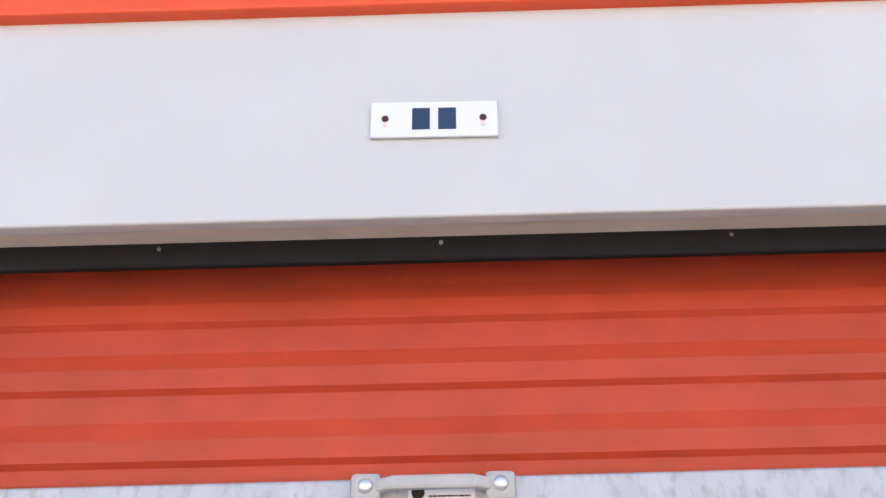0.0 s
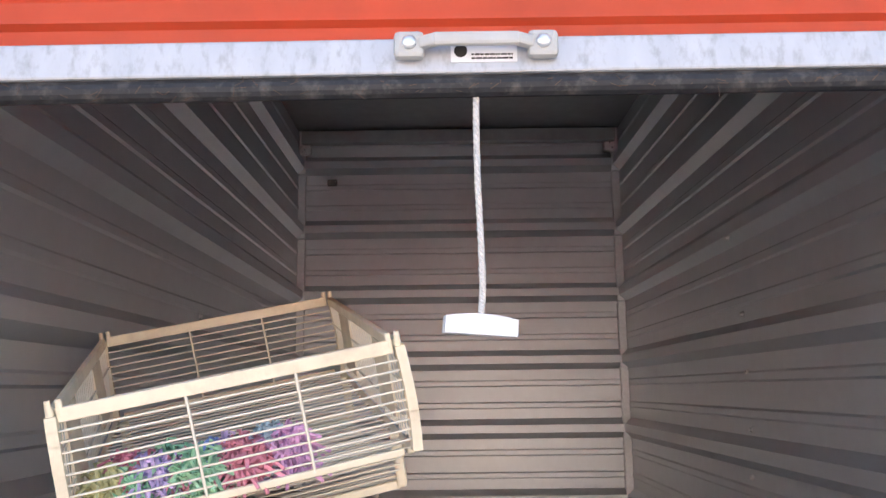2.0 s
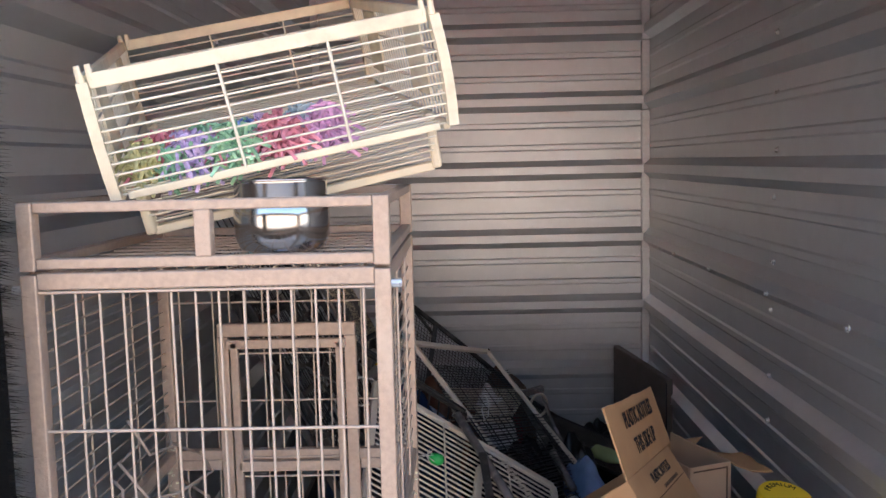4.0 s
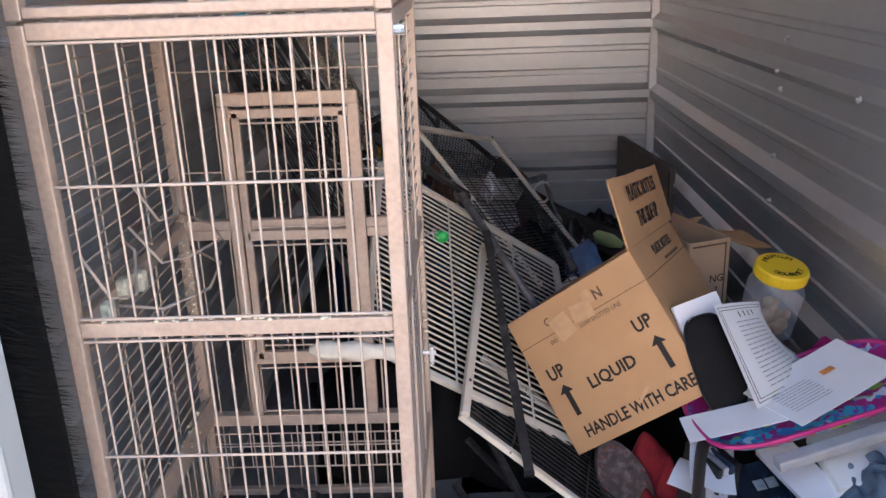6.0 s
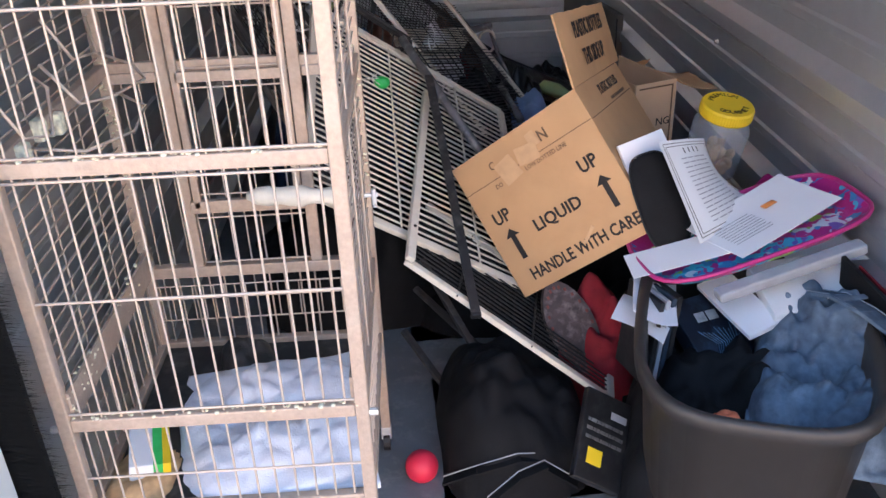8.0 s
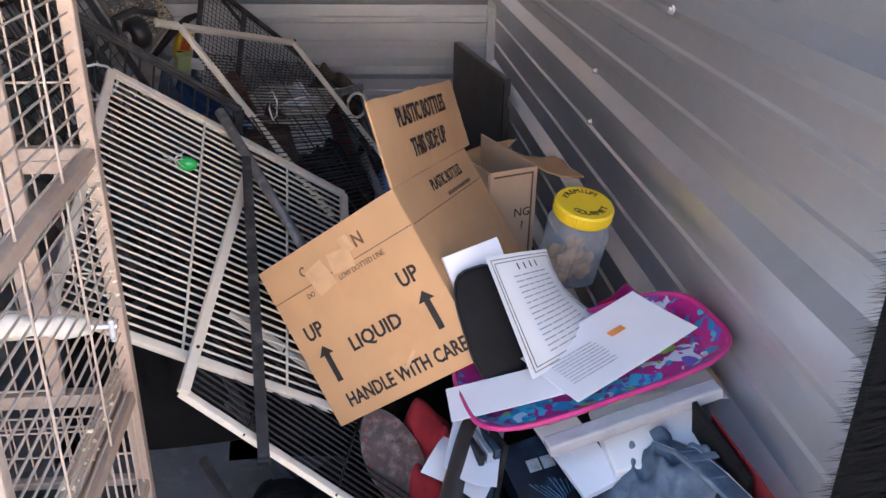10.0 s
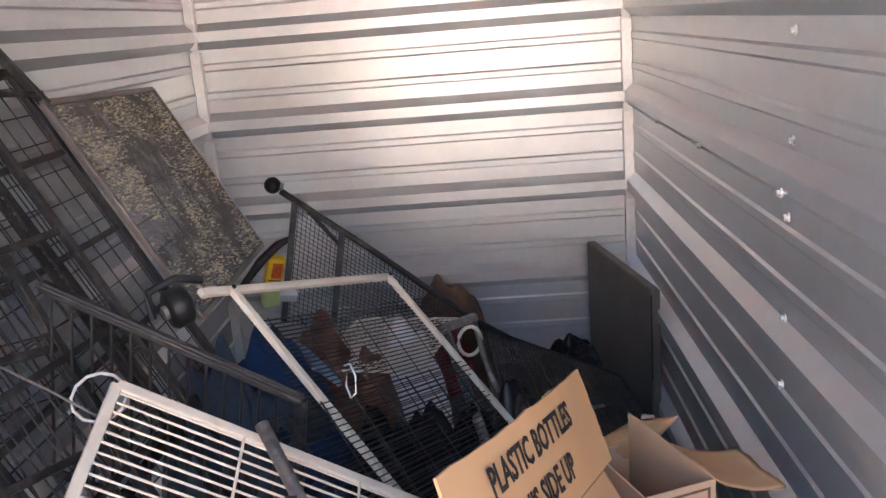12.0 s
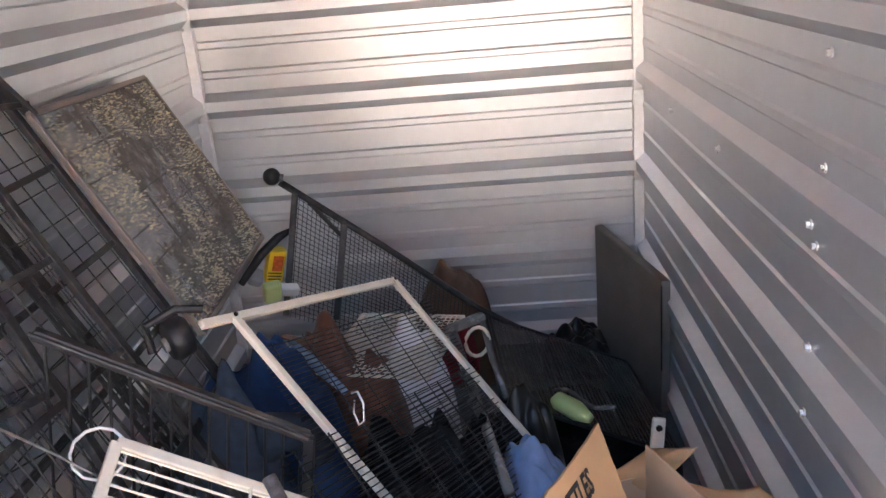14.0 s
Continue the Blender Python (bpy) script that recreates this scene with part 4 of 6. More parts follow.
def carton_box():
    t = thing("cardboard_box", BM @ Vector((BW / 2, -BH, -0.2)), "open brown cardboard box lying tilted, printed LIQUID", "box")
    th, Dd = 0.004, 0.40
    R = lambda c, s, lab="": part("panel", B(c, s, BM, 0.001), M_CARD, t, lab)
    R((BW / 2, -BH / 2, -th / 2), (BW, BH, th))
    R((BW - th / 2, -BH / 2, -Dd / 2 - th), (th, BH, Dd))
    R((th / 2, -BH / 2, -Dd / 2 - th), (th, BH, Dd))
    R((BW / 2, -BH + th / 2, -Dd / 2 - th), (BW - 2 * th, th, Dd))
    R((BW / 2, -BH / 2, -Dd - th * 1.5), (BW, BH, th))
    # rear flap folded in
    part("flap", B((0.075, -0.004, -Dd / 2), (0.15, 0.003, Dd - 0.02), BM @ Matrix.Translation((0, 0, 0)) @ pose(0, 0, 0, 0, 0, -28), 0.001), M_CARD_DARK, t)
    # flap standing up from the right side
    fa = BM @ Vector((BW, 0, -0.004))
    fdir = Vector((0.175, 0.389, -0.061)).normalized()
    fup = Vector((-0.047, 0.020, 0.135))
    fm = plane_frame(fa, fdir, fup)
    bm = bmesh.new()
    n = 14
    top = []
    for j in range(n + 1):
        for i in range(n + 1):
            u, v = i / n, j / n
            ww = Dd * (1.12 - 0.02 * v)
            edge = 0.004 * noise.noise(Vector((v * 9, 2, 0))) if i == n else 0
            top.append((u * ww + edge, v * 0.144 * (1 - 0.03 * u) + (0.004 * noise.noise(Vector((u * 9, 5, 0))) if j == n else 0), 0.010 * math.sin(u * 3.1) * v))
    va = [bm.verts.new(fm @ Vector(p)) for p in top]
    vb = [bm.verts.new(fm @ Vector((p[0], p[1], p[2] - 0.004))) for p in top]
    for vs in (va, vb):
        for j in range(n):
            for i in range(n):
                a = j * (n + 1) + i
                bm.faces.new((vs[a], vs[a + 1], vs[a + n + 2], vs[a + n + 1]))
    ring = [j * (n + 1) for j in range(n + 1)] + [n * (n + 1) + i for i in range(1, n + 1)] + [j * (n + 1) + n for j in range(n - 1, -1, -1)] + [i for i in range(n - 1, 0, -1)]
    for a, b in zip(ring, ring[1:] + ring[:1]):
        bm.faces.new((va[a], va[b], vb[b], vb[a]))
    flap = part("flap", bm, M_CARD, t, "raised flap with black print")
    # printing on the face
    F = lambda x, y, rot=0: BM @ Matrix.Translation((x, y, 0.0008)) @ pose(0, 0, 0, 0, 0, rot)
    text("UP", F(0.028, -0.1515), 0.039, M_INK, t, squash=0.88, bold=0.022)
    text("UP", F(0.251, -0.148), 0.039, M_INK, t, squash=0.88, bold=0.022)
    text("LIQUID", F(0.104, -0.202), 0.036, M_INK, t, squash=1.0, bold=0.022)
    text("HANDLE WITH CARE", F(0.042, -0.286), 0.035, M_INK, t, squash=0.80, bold=0.022)
    text("LOW DOTTED LINE", F(0.152, -0.0845), 0.0135, M_INKBROWN, t, squash=0.85)
    text("DO", F(0.073, -0.0855), 0.0135, M_INKBROWN, t, squash=0.85)
    text("N", F(0.210, -0.0505), 0.033, M_INKBROWN, t, squash=0.85, bold=0.015)
    text("C", F(0.082, -0.047), 0.024, M_INKBROWN, t, squash=0.85, bold=0.015)
    for ax, ay in ((0.050, -0.237), (0.282, -0.237)):
        bm = bmesh.new()
        box(bm, (ax, ay + 0.026, 0.0008), (0.012, 0.052, 0.0006), BM)
        a = [bm.verts.new(BM @ Vector((ax + dx, ay + dy, 0.0011))) for dx, dy in ((-0.017, 0.052), (0.017, 0.052), (0, 0.070))]
        bm.faces.new(a)
        part("arrow", bm, M_INK, t)
    bm = bmesh.new()
    for k in range(58):
        box(bm, (BW * (k + 0.5) / 58, -0.066, 0.0006), (0.0034, 0.0018, 0.0005), BM)
    part("dashed_line", bm, M_INK, t)
    # strips torn off with the tape, and a scuffed patch over the lower print
    for px, py, pw, ph, pr in ((0.100, -0.092, 0.046, 0.050, 10), (0.145, -0.070, 0.050, 0.036, -8), (0.188, -0.052, 0.022, 0.030, 5)):
        part("torn_patch", sheet(BM @ Matrix.Translation((px, py, 0.0012)) @ pose(0, 0, 0, 0, 0, pr), pw, ph, 0.0008, 0.0006, 6, 0.0005, 0.0006), M_TAPE, t, "torn patch of bare cardboard")
    part("torn_patch", sheet(BM @ Matrix.Translation((0.185, -0.272, 0.0012)) @ pose(0, 0, 0, 0, 0, 34), 0.040, 0.007, 0.0006, 0.0006, 6, 0.0005, 0.0005), M_TAPE, t, "torn patch of bare cardboard")
    # printing on the side and flap
    S = BM @ Matrix.Translation((BW + 0.0006, 0, -0.008)) @ pose(0, 0, 0, 0, 90, 0)
    text("PLASTIC BOTTLES", S @ Matrix.Translation((0.145, -0.040, 0)), 0.030, M_INK, t, squash=0.72, bold=0.015)
    bars_text(S @ Matrix.Translation((0.20, -0.064, 0)), 0.14, 0.010, 1, M_INKBROWN, t, "small_print", 5, 0.7)
    bm = bmesh.new()
    for k in range(70):
        box(bm, (0.39 * (k + 0.5) / 70, -0.068, 0.0004), (0.0032, 0.0018, 0.0005), S)
    part("dashed_line", bm, M_INKBROWN, t)
    text("PLASTIC BOTTLES", fm @ Matrix.Translation((0.080, 0.088, 0.0095)), 0.046, M_INK, flap, squash=0.70, bold=0.02)
    text("THIS SIDE UP", fm @ Matrix.Translation((0.120, 0.030, 0.006)), 0.046, M_INK, flap, squash=0.70, bold=0.02)


carton_box()

# second, smaller carton behind with a folded-back lid
t2 = thing("cardboard_box", (0.45, 1.26, 0.26), "small printed carton with bent open flaps", "box")
m2 = pose(0.449, 1.262, 0.389, 0, 0, 21)
M_CARD2 = mat("pale printed cardboard", (0.56, 0.38, 0.24), 0.8, 0, 0.05, 9, 0.1, 90, (0.48, 0.31, 0.18), 0.4, 7)
for c, s in (((0, -0.125, 0), (0.12, 0.004, 0.26)), ((0.06, 0, 0), (0.004, 0.246, 0.26)), ((-0.06, 0, 0), (0.004, 0.246, 0.26)), ((0, 0.125, -0.03), (0.12, 0.004, 0.20)), ((0, 0, -0.13), (0.12, 0.25, 0.004))):
    part("panel", B(c, s, m2, 0.001), M_CARD2, t2)


def bent_flap(p00, p10, p11, p01, sag, seed):
    """A torn carton flap between four corners, sagging in the middle."""
    bm = bmesh.new()
    n = 12
    a, b, c, d = (Vector(p) for p in (p00, p10, p11, p01))
    nrm = (b - a).cross(d - a).normalized()
    lay = []
    for z in (0.0, 0.0035):
        vs = []
        for j in range(n + 1):
            for i in range(n + 1):
                u, v = i / n, j / n
                tear = 0.05 * noise.noise(Vector((u * 6, seed, 0))) if j == n else 0.0
                p = a.lerp(b, u).lerp(d.lerp(c, u), v + tear)
                vs.append(bm.verts.new(p + nrm * (z + sag * math.sin(math.pi * v) + 0.004 * noise.noise(Vector((u * 3, v * 3, seed))))))
        lay.append(vs)
    for vs in lay:
        for j in range(n):
            for i in range(n):
                k = j * (n + 1) + i
                bm.faces.new((vs[k], vs[k + 1], vs[k + n + 2], vs[k + n + 1]))
    ring = [j * (n + 1) for j in range(n + 1)] + [n * (n + 1) + i for i in range(1, n + 1)] + [j * (n + 1) + n for j in range(n - 1, -1, -1)] + [i for i in range(n - 1, 0, -1)]
    for k, l in zip(ring, ring[1:] + ring[:1]):
        bm.faces.new((lay[0][k], lay[0][l], lay[1][l], lay[1][k]))
    return part("flap", bm, M_CARD, t2, "torn bent flap", True)


bent_flap(m2 @ Vector((0.062, -0.125, 0.13)), m2 @ Vector((0.062, 0.0, 0.13)), (0.622, 1.300, 0.495), (0.668, 1.203, 0.478), 0.010, 3)
bent_flap(m2 @ Vector((-0.058, 0.127, 0.07)), m2 @ Vector((0.075, 0.127, 0.03)), (0.548, 1.405, 0.503), (0.475, 1.46, 0.470), 0.006, 7)
bm = bmesh.new()
for c, s in (((0, -0.1275, 0.118), (0.10, 0.001, 0.004)), ((0.048, -0.1275, 0.0), (0.004, 0.001, 0.232))):
    box(bm, c, s, m2)
part("printed_border", bm, M_INKBROWN, t2)
text("NG", m2 @ Matrix.Translation((0.004, -0.1275, 0.018)) @ pose(0, 0, 0, 90), 0.028, M_INK, t2)
text("?", m2 @ Matrix.Translation((0.022, -0.1275, -0.014)) @ pose(0, 0, 0, 90), 0.028, M_INK, t2)

# treat jar
jar = thing("treat_jar", (0.58, 0.924, 0.36), "clear plastic jar of dog treats with yellow lid", "jar")
jm = pose(0.582, 0.940, 0.44, 13, 3, 14)
bm = bmesh.new()
rings = []
for z, h, k in ((-0.085, 0.044, 5), (-0.078, 0.050, 5), (0.04, 0.052, 5), (0.056, 0.048, 4), (0.064, 0.049, 2), (0.072, 0.049, 2)):
    ring = []
    for a in range(40):
        c, s = math.cos(a * math.pi / 20), math.sin(a * math.pi / 20)
        r = h / (abs(c) ** k + abs(s) ** k) ** (1 / k)
        ring.append(bm.verts.new(jm @ Vector((r * c, r * s, z))))
    rings.append(ring)
for i in range(len(rings) - 1):
    for k in range(40):
        bm.faces.new((rings[i][k], rings[i][(k + 1) % 40], rings[i + 1][(k + 1) % 40], rings[i + 1][k]))
bm.faces.new(rings[0][::-1])
bmesh.ops.solidify(bm, geom=bm.faces[:], thickness=0.002)
jb = part("jar_body", bm, M_GLASS, jar, "clear plastic body", True)
jb.visible_shadow = False
bm = bmesh.new()
rings = []
for z, r, rib in ((0.066, 0.0565, 0), (0.070, 0.0580, 1), (0.089, 0.0580, 1), (0.094, 0.0555, 0)):
    rings.append([bm.verts.new(jm @ Vector(((r + rib * 0.0009 * (k % 2)) * math.cos(k * math.pi / 60), (r + rib * 0.0009 * (k % 2)) * math.sin(k * math.pi / 60), z))) for k in range(120)])
for ra, rb in zip(rings, rings[1:]):
    for k in range(120):
        bm.faces.new((ra[k], ra[(k + 1) % 120], rb[(k + 1) % 120], rb[k]))
bm.faces.new(rings[0][::-1])
bm.faces.new(rings[-1])
lid = part("lid", bm, M_YELLOW, jar, "ribbed yellow screw lid")
for word, sgn in (("PREMIUM", 1), ("GOURMET", -1)):
    for k, ch in enumerate(word):
        a = (k - 3) * 0.30
        if sgn > 0:
            mm = jm @ Matrix.Translation((0.033 * math.sin(a), 0.033 * math.cos(a), 0.0945)) @ pose(0, 0, 0, 0, 0, -math.degrees(a))
        else:
            mm = jm @ Matrix.Translation((0.044 * math.sin(a), -0.044 * math.cos(a) + 0.0, 0.0945)) @ pose(0, 0, 0, 0, 0, math.degrees(a))
        text(ch, mm @ Matrix.Translation((0, 0, 0.0006)), 0.0185, M_INK, lid, align="CENTER")
rnd = random.Random(3)
for k in range(44):
    bm = bmesh.new()
    bmesh.ops.create_icosphere(bm, subdivisions=2, radius=0.012)
    for v in bm.verts:
        v.co *= 1 + 0.25 * noise.noise(v.co * 90 + Vector((k, 0, 0)))
    bmesh.ops.transform(bm, matrix=jm @ Matrix.Translation((rnd.uniform(-0.036, 0.036), rnd.uniform(-0.036, 0.036), -0.072 + 0.0009 * k + rnd.uniform(0, 0.012))) @ Euler((rnd.random() * 3, rnd.random() * 3, 0)).to_matrix().to_4x4() @ Matrix.Diagonal((1.3, 0.9, 0.8, 1)), verts=bm.verts)
    part("treat", bm, M_TREAT, jar, "", True)

# ---- big tote with clutter on top ----
tote = thing("storage_tote", (0.45, 0.33, FLOOR), "dark taupe plastic tote overfull with clothes and papers", "tote")
TM = pose(0.460, 0.345, FLOOR - 0.0, 0, 0, -17)
bm = bmesh.new()
rings = []
for z, hx, hy in ((0.0, 0.150, 0.235), (0.02, 0.156, 0.242), (0.37, 0.182, 0.275), (0.372, 0.196, 0.290), (0.392, 0.197, 0.291), (0.398, 0.192, 0.286), (0.396, 0.182, 0.276), (0.375, 0.176, 0.270), (0.02, 0.15, 0.236)):
    ring = []
    for a in range(56):
        c, s = math.cos(a * math.pi / 28), math.sin(a * math.pi / 28)
        k = 3.3
        d = (abs(c) ** k + abs(s) ** k) ** (1 / k)
        ring.append(bm.verts.new(TM @ Vector((hx * c / d, hy * s / d, z))))
    rings.append(ring)
for i in range(len(rings) - 1):
    for k in range(56):
        bm.faces.new((rings[i][k], rings[i][(k + 1) % 56], rings[i + 1][(k + 1) % 56], rings[i + 1][k]))
bm.faces.new(rings[0][::-1])
bm.faces.new(rings[-1])
part("tub", bm, M_TOTE, tote, "", True)
part("label_plate", B((0.06, -0.262, 0.25), (0.10, 0.003, 0.09), TM @ pose(0, 0, 0, -5), 0.001), M_BLACK, tote, "dark printed label")
part("label_red", B((0.075, -0.2655, 0.236), (0.055, 0.002, 0.03), TM @ pose(0, 0, 0, -5), 0.001), M_RED, tote)
part("label_blue", B((0.075, -0.2655, 0.262), (0.055, 0.002, 0.018), TM @ pose(0, 0, 0, -5), 0.001), mat("blue label", (0.08, 0.2, 0.5), 0.5), tote)

jl = thing("jeans", (0.60, 0.33, 0.25), "crumpled faded blue jeans on the tote", "jeans")
part("leg", cloth((0.590, 0.325, 0.225), 0.122, 0.200, 0.105, 5, -22, 96, 7.5, 0.9, tilt=(0.0, 0.10), fine=0.24), M_JEANS, jl, "", True)
wb_pts = [Vector((0.60, 0.43, 0.340)), Vector((0.615, 0.38, 0.362)), Vector((0.635, 0.32, 0.366)), Vector((0.665, 0.26, 0.352)), Vector((0.69, 0.20, 0.325))]
bm = bmesh.new()
for a, b in zip(wb_pts, wb_pts[1:]):
    beam(bm, a, b + (b - a) * 0.10, 0.040, 0.007, (0.1, 0.2, 1), 0.002)
part("band", bm, M_JEANS, jl)
for off in (-0.016, 0.016):
    part("stitching", tube(bmesh.new(), [p + Vector((off, 0, 0.005)) for p in wb_pts], 0.0009, 4), mat("faded thread", (0.30, 0.34, 0.38), 0.9), jl, "pale seam stitching")
part("loop", beam(bmesh.new(), (0.607, 0.355, 0.369), (0.655, 0.362, 0.369), 0.013, 0.004, (0, 0, 1), 0.001), M_JEANS, jl)

# boxed game lying in the tote
gb = thing("game_box", (0.36, 0.30, 0.36), "dark blue glossy game box with faint artwork", "game box")
gm2 = plane_frame((0.360, 0.500, 0.288), (0.109, 0.046, 0.0), (0.020, -0.150, -0.085))
side = 1 if (gm2.to_3x3() @ Vector((0, 0, 1))).z > 0 else -1
part("case", B((0.062, 0.090, -side * 0.017), (0.124, 0.180, 0.034), gm2, 0.002), M_BLUEBOX, gb)
zf = side * 0.0006
M_EMB = mat("pale metallic print", (0.42, 0.46, 0.48), 0.4, 0.4, 0.3, 60)
for k in range(2):
    part("logo_bar", B((0.050 + 0.026 * k, 0.042, zf), (0.022, 0.020, 0.0006), gm2 @ pose(0, 0, 0, 0, 0, 3), 0.0002), M_EMB, gb)
part("logo_patch", B((0.104, 0.012, zf), (0.014, 0.017, 0.0006), gm2), M_PAPER, gb)
part("price_label", B((0.085, 0.158, zf), (0.066, 0.020, 0.0006), gm2), M_PAPER, gb, "white label strip")
part("spine_logo", B((0.1246, 0.090, -side * 0.017), (0.0006, 0.060, 0.012), gm2), M_EMB, gb)
bm = bmesh.new()
for k in range(11):
    tube(bm, [gm2 @ Vector((0.025 + 0.009 * k, 0.070 + 0.004 * (k % 4), zf)), gm2 @ Vector((0.05 + 0.005 * k, 0.105, zf)), gm2 @ Vector((0.035 + 0.006 * k, 0.138 - 0.005 * (k % 3), zf))], 0.0011, 4)
part("art_streaks", bm, mat("blue art", (0.05, 0.12, 0.20), 0.4, 0, 0.6, 60), gb)
# thin cases stacked upright beside the game box
for k in range(4):
    dvd = thing("disc_case", (0.30 + 0.012 * k, 0.48, 0.25), "thin dark disc case upright in the tote", "case", "upright disc cases")
    part("case_body", B((0, 0, 0), (0.009, 0.13, 0.17), pose(0.302 + 0.0125 * k, 0.475 + 0.006 * k, 0.245, -8, 10, 10), 0.0015), (M_BLACK, M_LGREY, M_DARKDENIM, M_BLACK)[k], dvd)

# papers, binder, folder
bd = thing("ring_binder", (0.56, 0.43, 0.36), "white ring binder lying on the tote", "binder")
bm0 = plane_frame((0.532, 0.412, 0.292), (0.96, 0.05, 0.12), (-0.02, 0.88, 0.26))
part("cover", B((0.075, 0.06, 0.012), (0.165, 0.13, 0.028), bm0, 0.003), M_WHITE, bd)
part("page_block", B((0.080, 0.06, 0.012), (0.158, 0.122, 0.020), bm0, 0.001), M_PAPER, bd)
rf = thing("red_folder", (0.68, 0.30, 0.33), "red and black upright folders by the wall", "folder")
part("folder_leaf", B((0, 0, 0), (0.004, 0.16, 0.20), pose(0.700, 0.36, 0.290, 10, -14, 8), 0.001), M_RED, rf)
part("folder_leaf", B((0, 0, 0), (0.008, 0.15, 0.20), pose(0.678, 0.385, 0.300, 10, -14, 8), 0.001), M_BLACKBAG, rf)

SHEETS = [
    (plane_frame((0.474, 0.385, 0.284), (0.134, 0.039, 0.032), (-0.011, 0.13, 0.021)), 0.068, 0.16, 0.004, 0.004, "stack of white paper in the tote"),
    (plane_frame((0.300, 0.530, 0.348), (0.72, -0.18, -0.60), (-0.05, -0.139, 0.0)), 0.075, 0.14, -0.006, -0.030, "printed leaflet curling over the tote rim"),
    (plane_frame((0.235, 0.43, 0.310), (0.85, -0.45, -0.15), (0.30, 0.80, 0.2)), 0.10, 0.09, -0.02, -0.02, "crumpled white sheet on the tote rim"),
    (plane_frame((0.60, 0.50, 0.345), (0.9, 0.1, 0.15), (-0.1, 0.9, 0.05)), 0.14, 0.13, 0.01, -0.015, "white sheet sticking out beside the binder"),
]
for k, (m, w, h, cu, li, lab) in enumerate(SHEETS):
    sh = thing("paper_sheet", m.translation, lab, "paper")
    part("sheet", sheet(m, w, h, cu, li, 8, 0.0012 if k else 0.010), M_PAPER, sh)
    if k == 1:
        up = 0.004
        part("photo_block", B((0.030, 0.045, up), (0.045, 0.040, 0.0008), m), mat("printed blue photo", (0.10, 0.13, 0.22), 0.5, 0, 0.4, 80), sh)
        bars_text(m @ Matrix.Translation((0.01, 0.07, up)), 0.06, 0.03, 5, M_INKBROWN, sh, "print", 6)
single("cable_scrap", cloth((0.372, 0.195, 0.262), 0.018, 0.014, 0.016, 9, 0, 18, 20, 0.7), mat("orange plastic scraps", (0.72, 0.18, 0.08), 0.6, 0, 0.4, 50), "orange and white scraps in the tote", "scraps", True)

# painted lap tray with papers on it
LT = plane_frame((0.330, 0.412, 0.345), (0.94, 0.13, 0.23), (-0.12, 0.97, 0.0))
tray = thing("lap_tray", LT @ Vector((0.21, 0.12, 0)), "children's cartoon lap tray with pink rim", "tray")


def oval(w, h, z, k=4.0, n=48, grow=0.0):
    pts = []
    for a in range(n):
        c, s = math.cos(a * 2 * math.pi / n), math.sin(a * 2 * math.pi / n)
        d = (abs(c) ** k + abs(s) ** k) ** (1 / k)
        pts.append(LT @ Vector((0.215 + (w / 2 + grow) * c / d, 0.125 + (h / 2 + grow) * s / d, z)))
    return pts


bm = bmesh.new()
ra, rb, rc = ([bm.verts.new(p) for p in oval(0.36, 0.175, 0.0)], [bm.verts.new(p) for p in oval(0.43, 0.235, 0.018)], [bm.verts.new(p) for p in oval(0.38, 0.195, -0.006)])
bm.faces.new(ra)
for k in range(48):
    bm.faces.new((ra[k], ra[(k + 1) % 48], rb[(k + 1) % 48], rb[k]))
    bm.faces.new((rb[k], rb[(k + 1) % 48], rc[(k + 1) % 48], rc[k]))
bm.faces.new(rc[::-1])
part("tray_dish", bm, M_CARTOON, tray, "printed cartoon surface", False)
part("rim", tube(bmesh.new(), oval(0.43, 0.235, 0.019), 0.0045, 8, True), M_PINK, tray, "glossy pink rim", True)
part("tray_foot", B((0.23, 0.0, -0.02), (0.28, 0.03, 0.02), LT, 0.004), M_LGREY, tray)

P2 = [(-0.030, 0.075, 0.230, 0.080, -8, 0.002), (0.155, 0.020, 0.245, 0.150, 17, 0.006)]
for k, (x, y, w, h, rz, cu) in enumerate(P2):
    m = LT @ Matrix.Translation((x, y, 0.022 + 0.004 * k)) @ pose(0, 0, 0, 0, 0, rz)
    sh = thing("paper_sheet", m.translation, "printed white letter lying on the lap tray", "paper")
    part("sheet", sheet(m, w, h, cu, 0.004, 8), M_PAPER, sh)
    if k:
        bars_text(m @ Matrix.Translation((0.02, 0.03, 0.004)), 0.09, 0.07, 9, M_LGREY, sh, "print", 7, 0.18)
        part("stamp", B((0.15, 0.085, 0.008), (0.03, 0.014, 0.0006), m), mat("orange logo block", (0.75, 0.28, 0.08), 0.6), sh)

pouch = thing("black_pouch", (0.38, 0.60, 0.46), "black zip pouch propped against the papers", "pouch")
bm = bmesh.new()
pq = plane_frame((0.362, 0.613, 0.451), (0.11, 0.03, 0.02), (-0.062, 0.08, 0.165))
bmesh.ops.create_uvsphere(bm, u_segments=24, v_segments=14, radius=1.0)
for v in bm.verts:
    c = v.co
    c.x, c.y, c.z = 0.047 * math.copysign(abs(c.x) ** 0.6, c.x), 0.095 * math.copysign(abs(c.y) ** 0.6, c.y), 0.012 * math.copysign(abs(c.z) ** 0.7, c.z)
bmesh.ops.transform(bm, matrix=pq, verts=bm.verts)
part("pouch_body", bm, M_BLACKBAG, pouch, "", True)
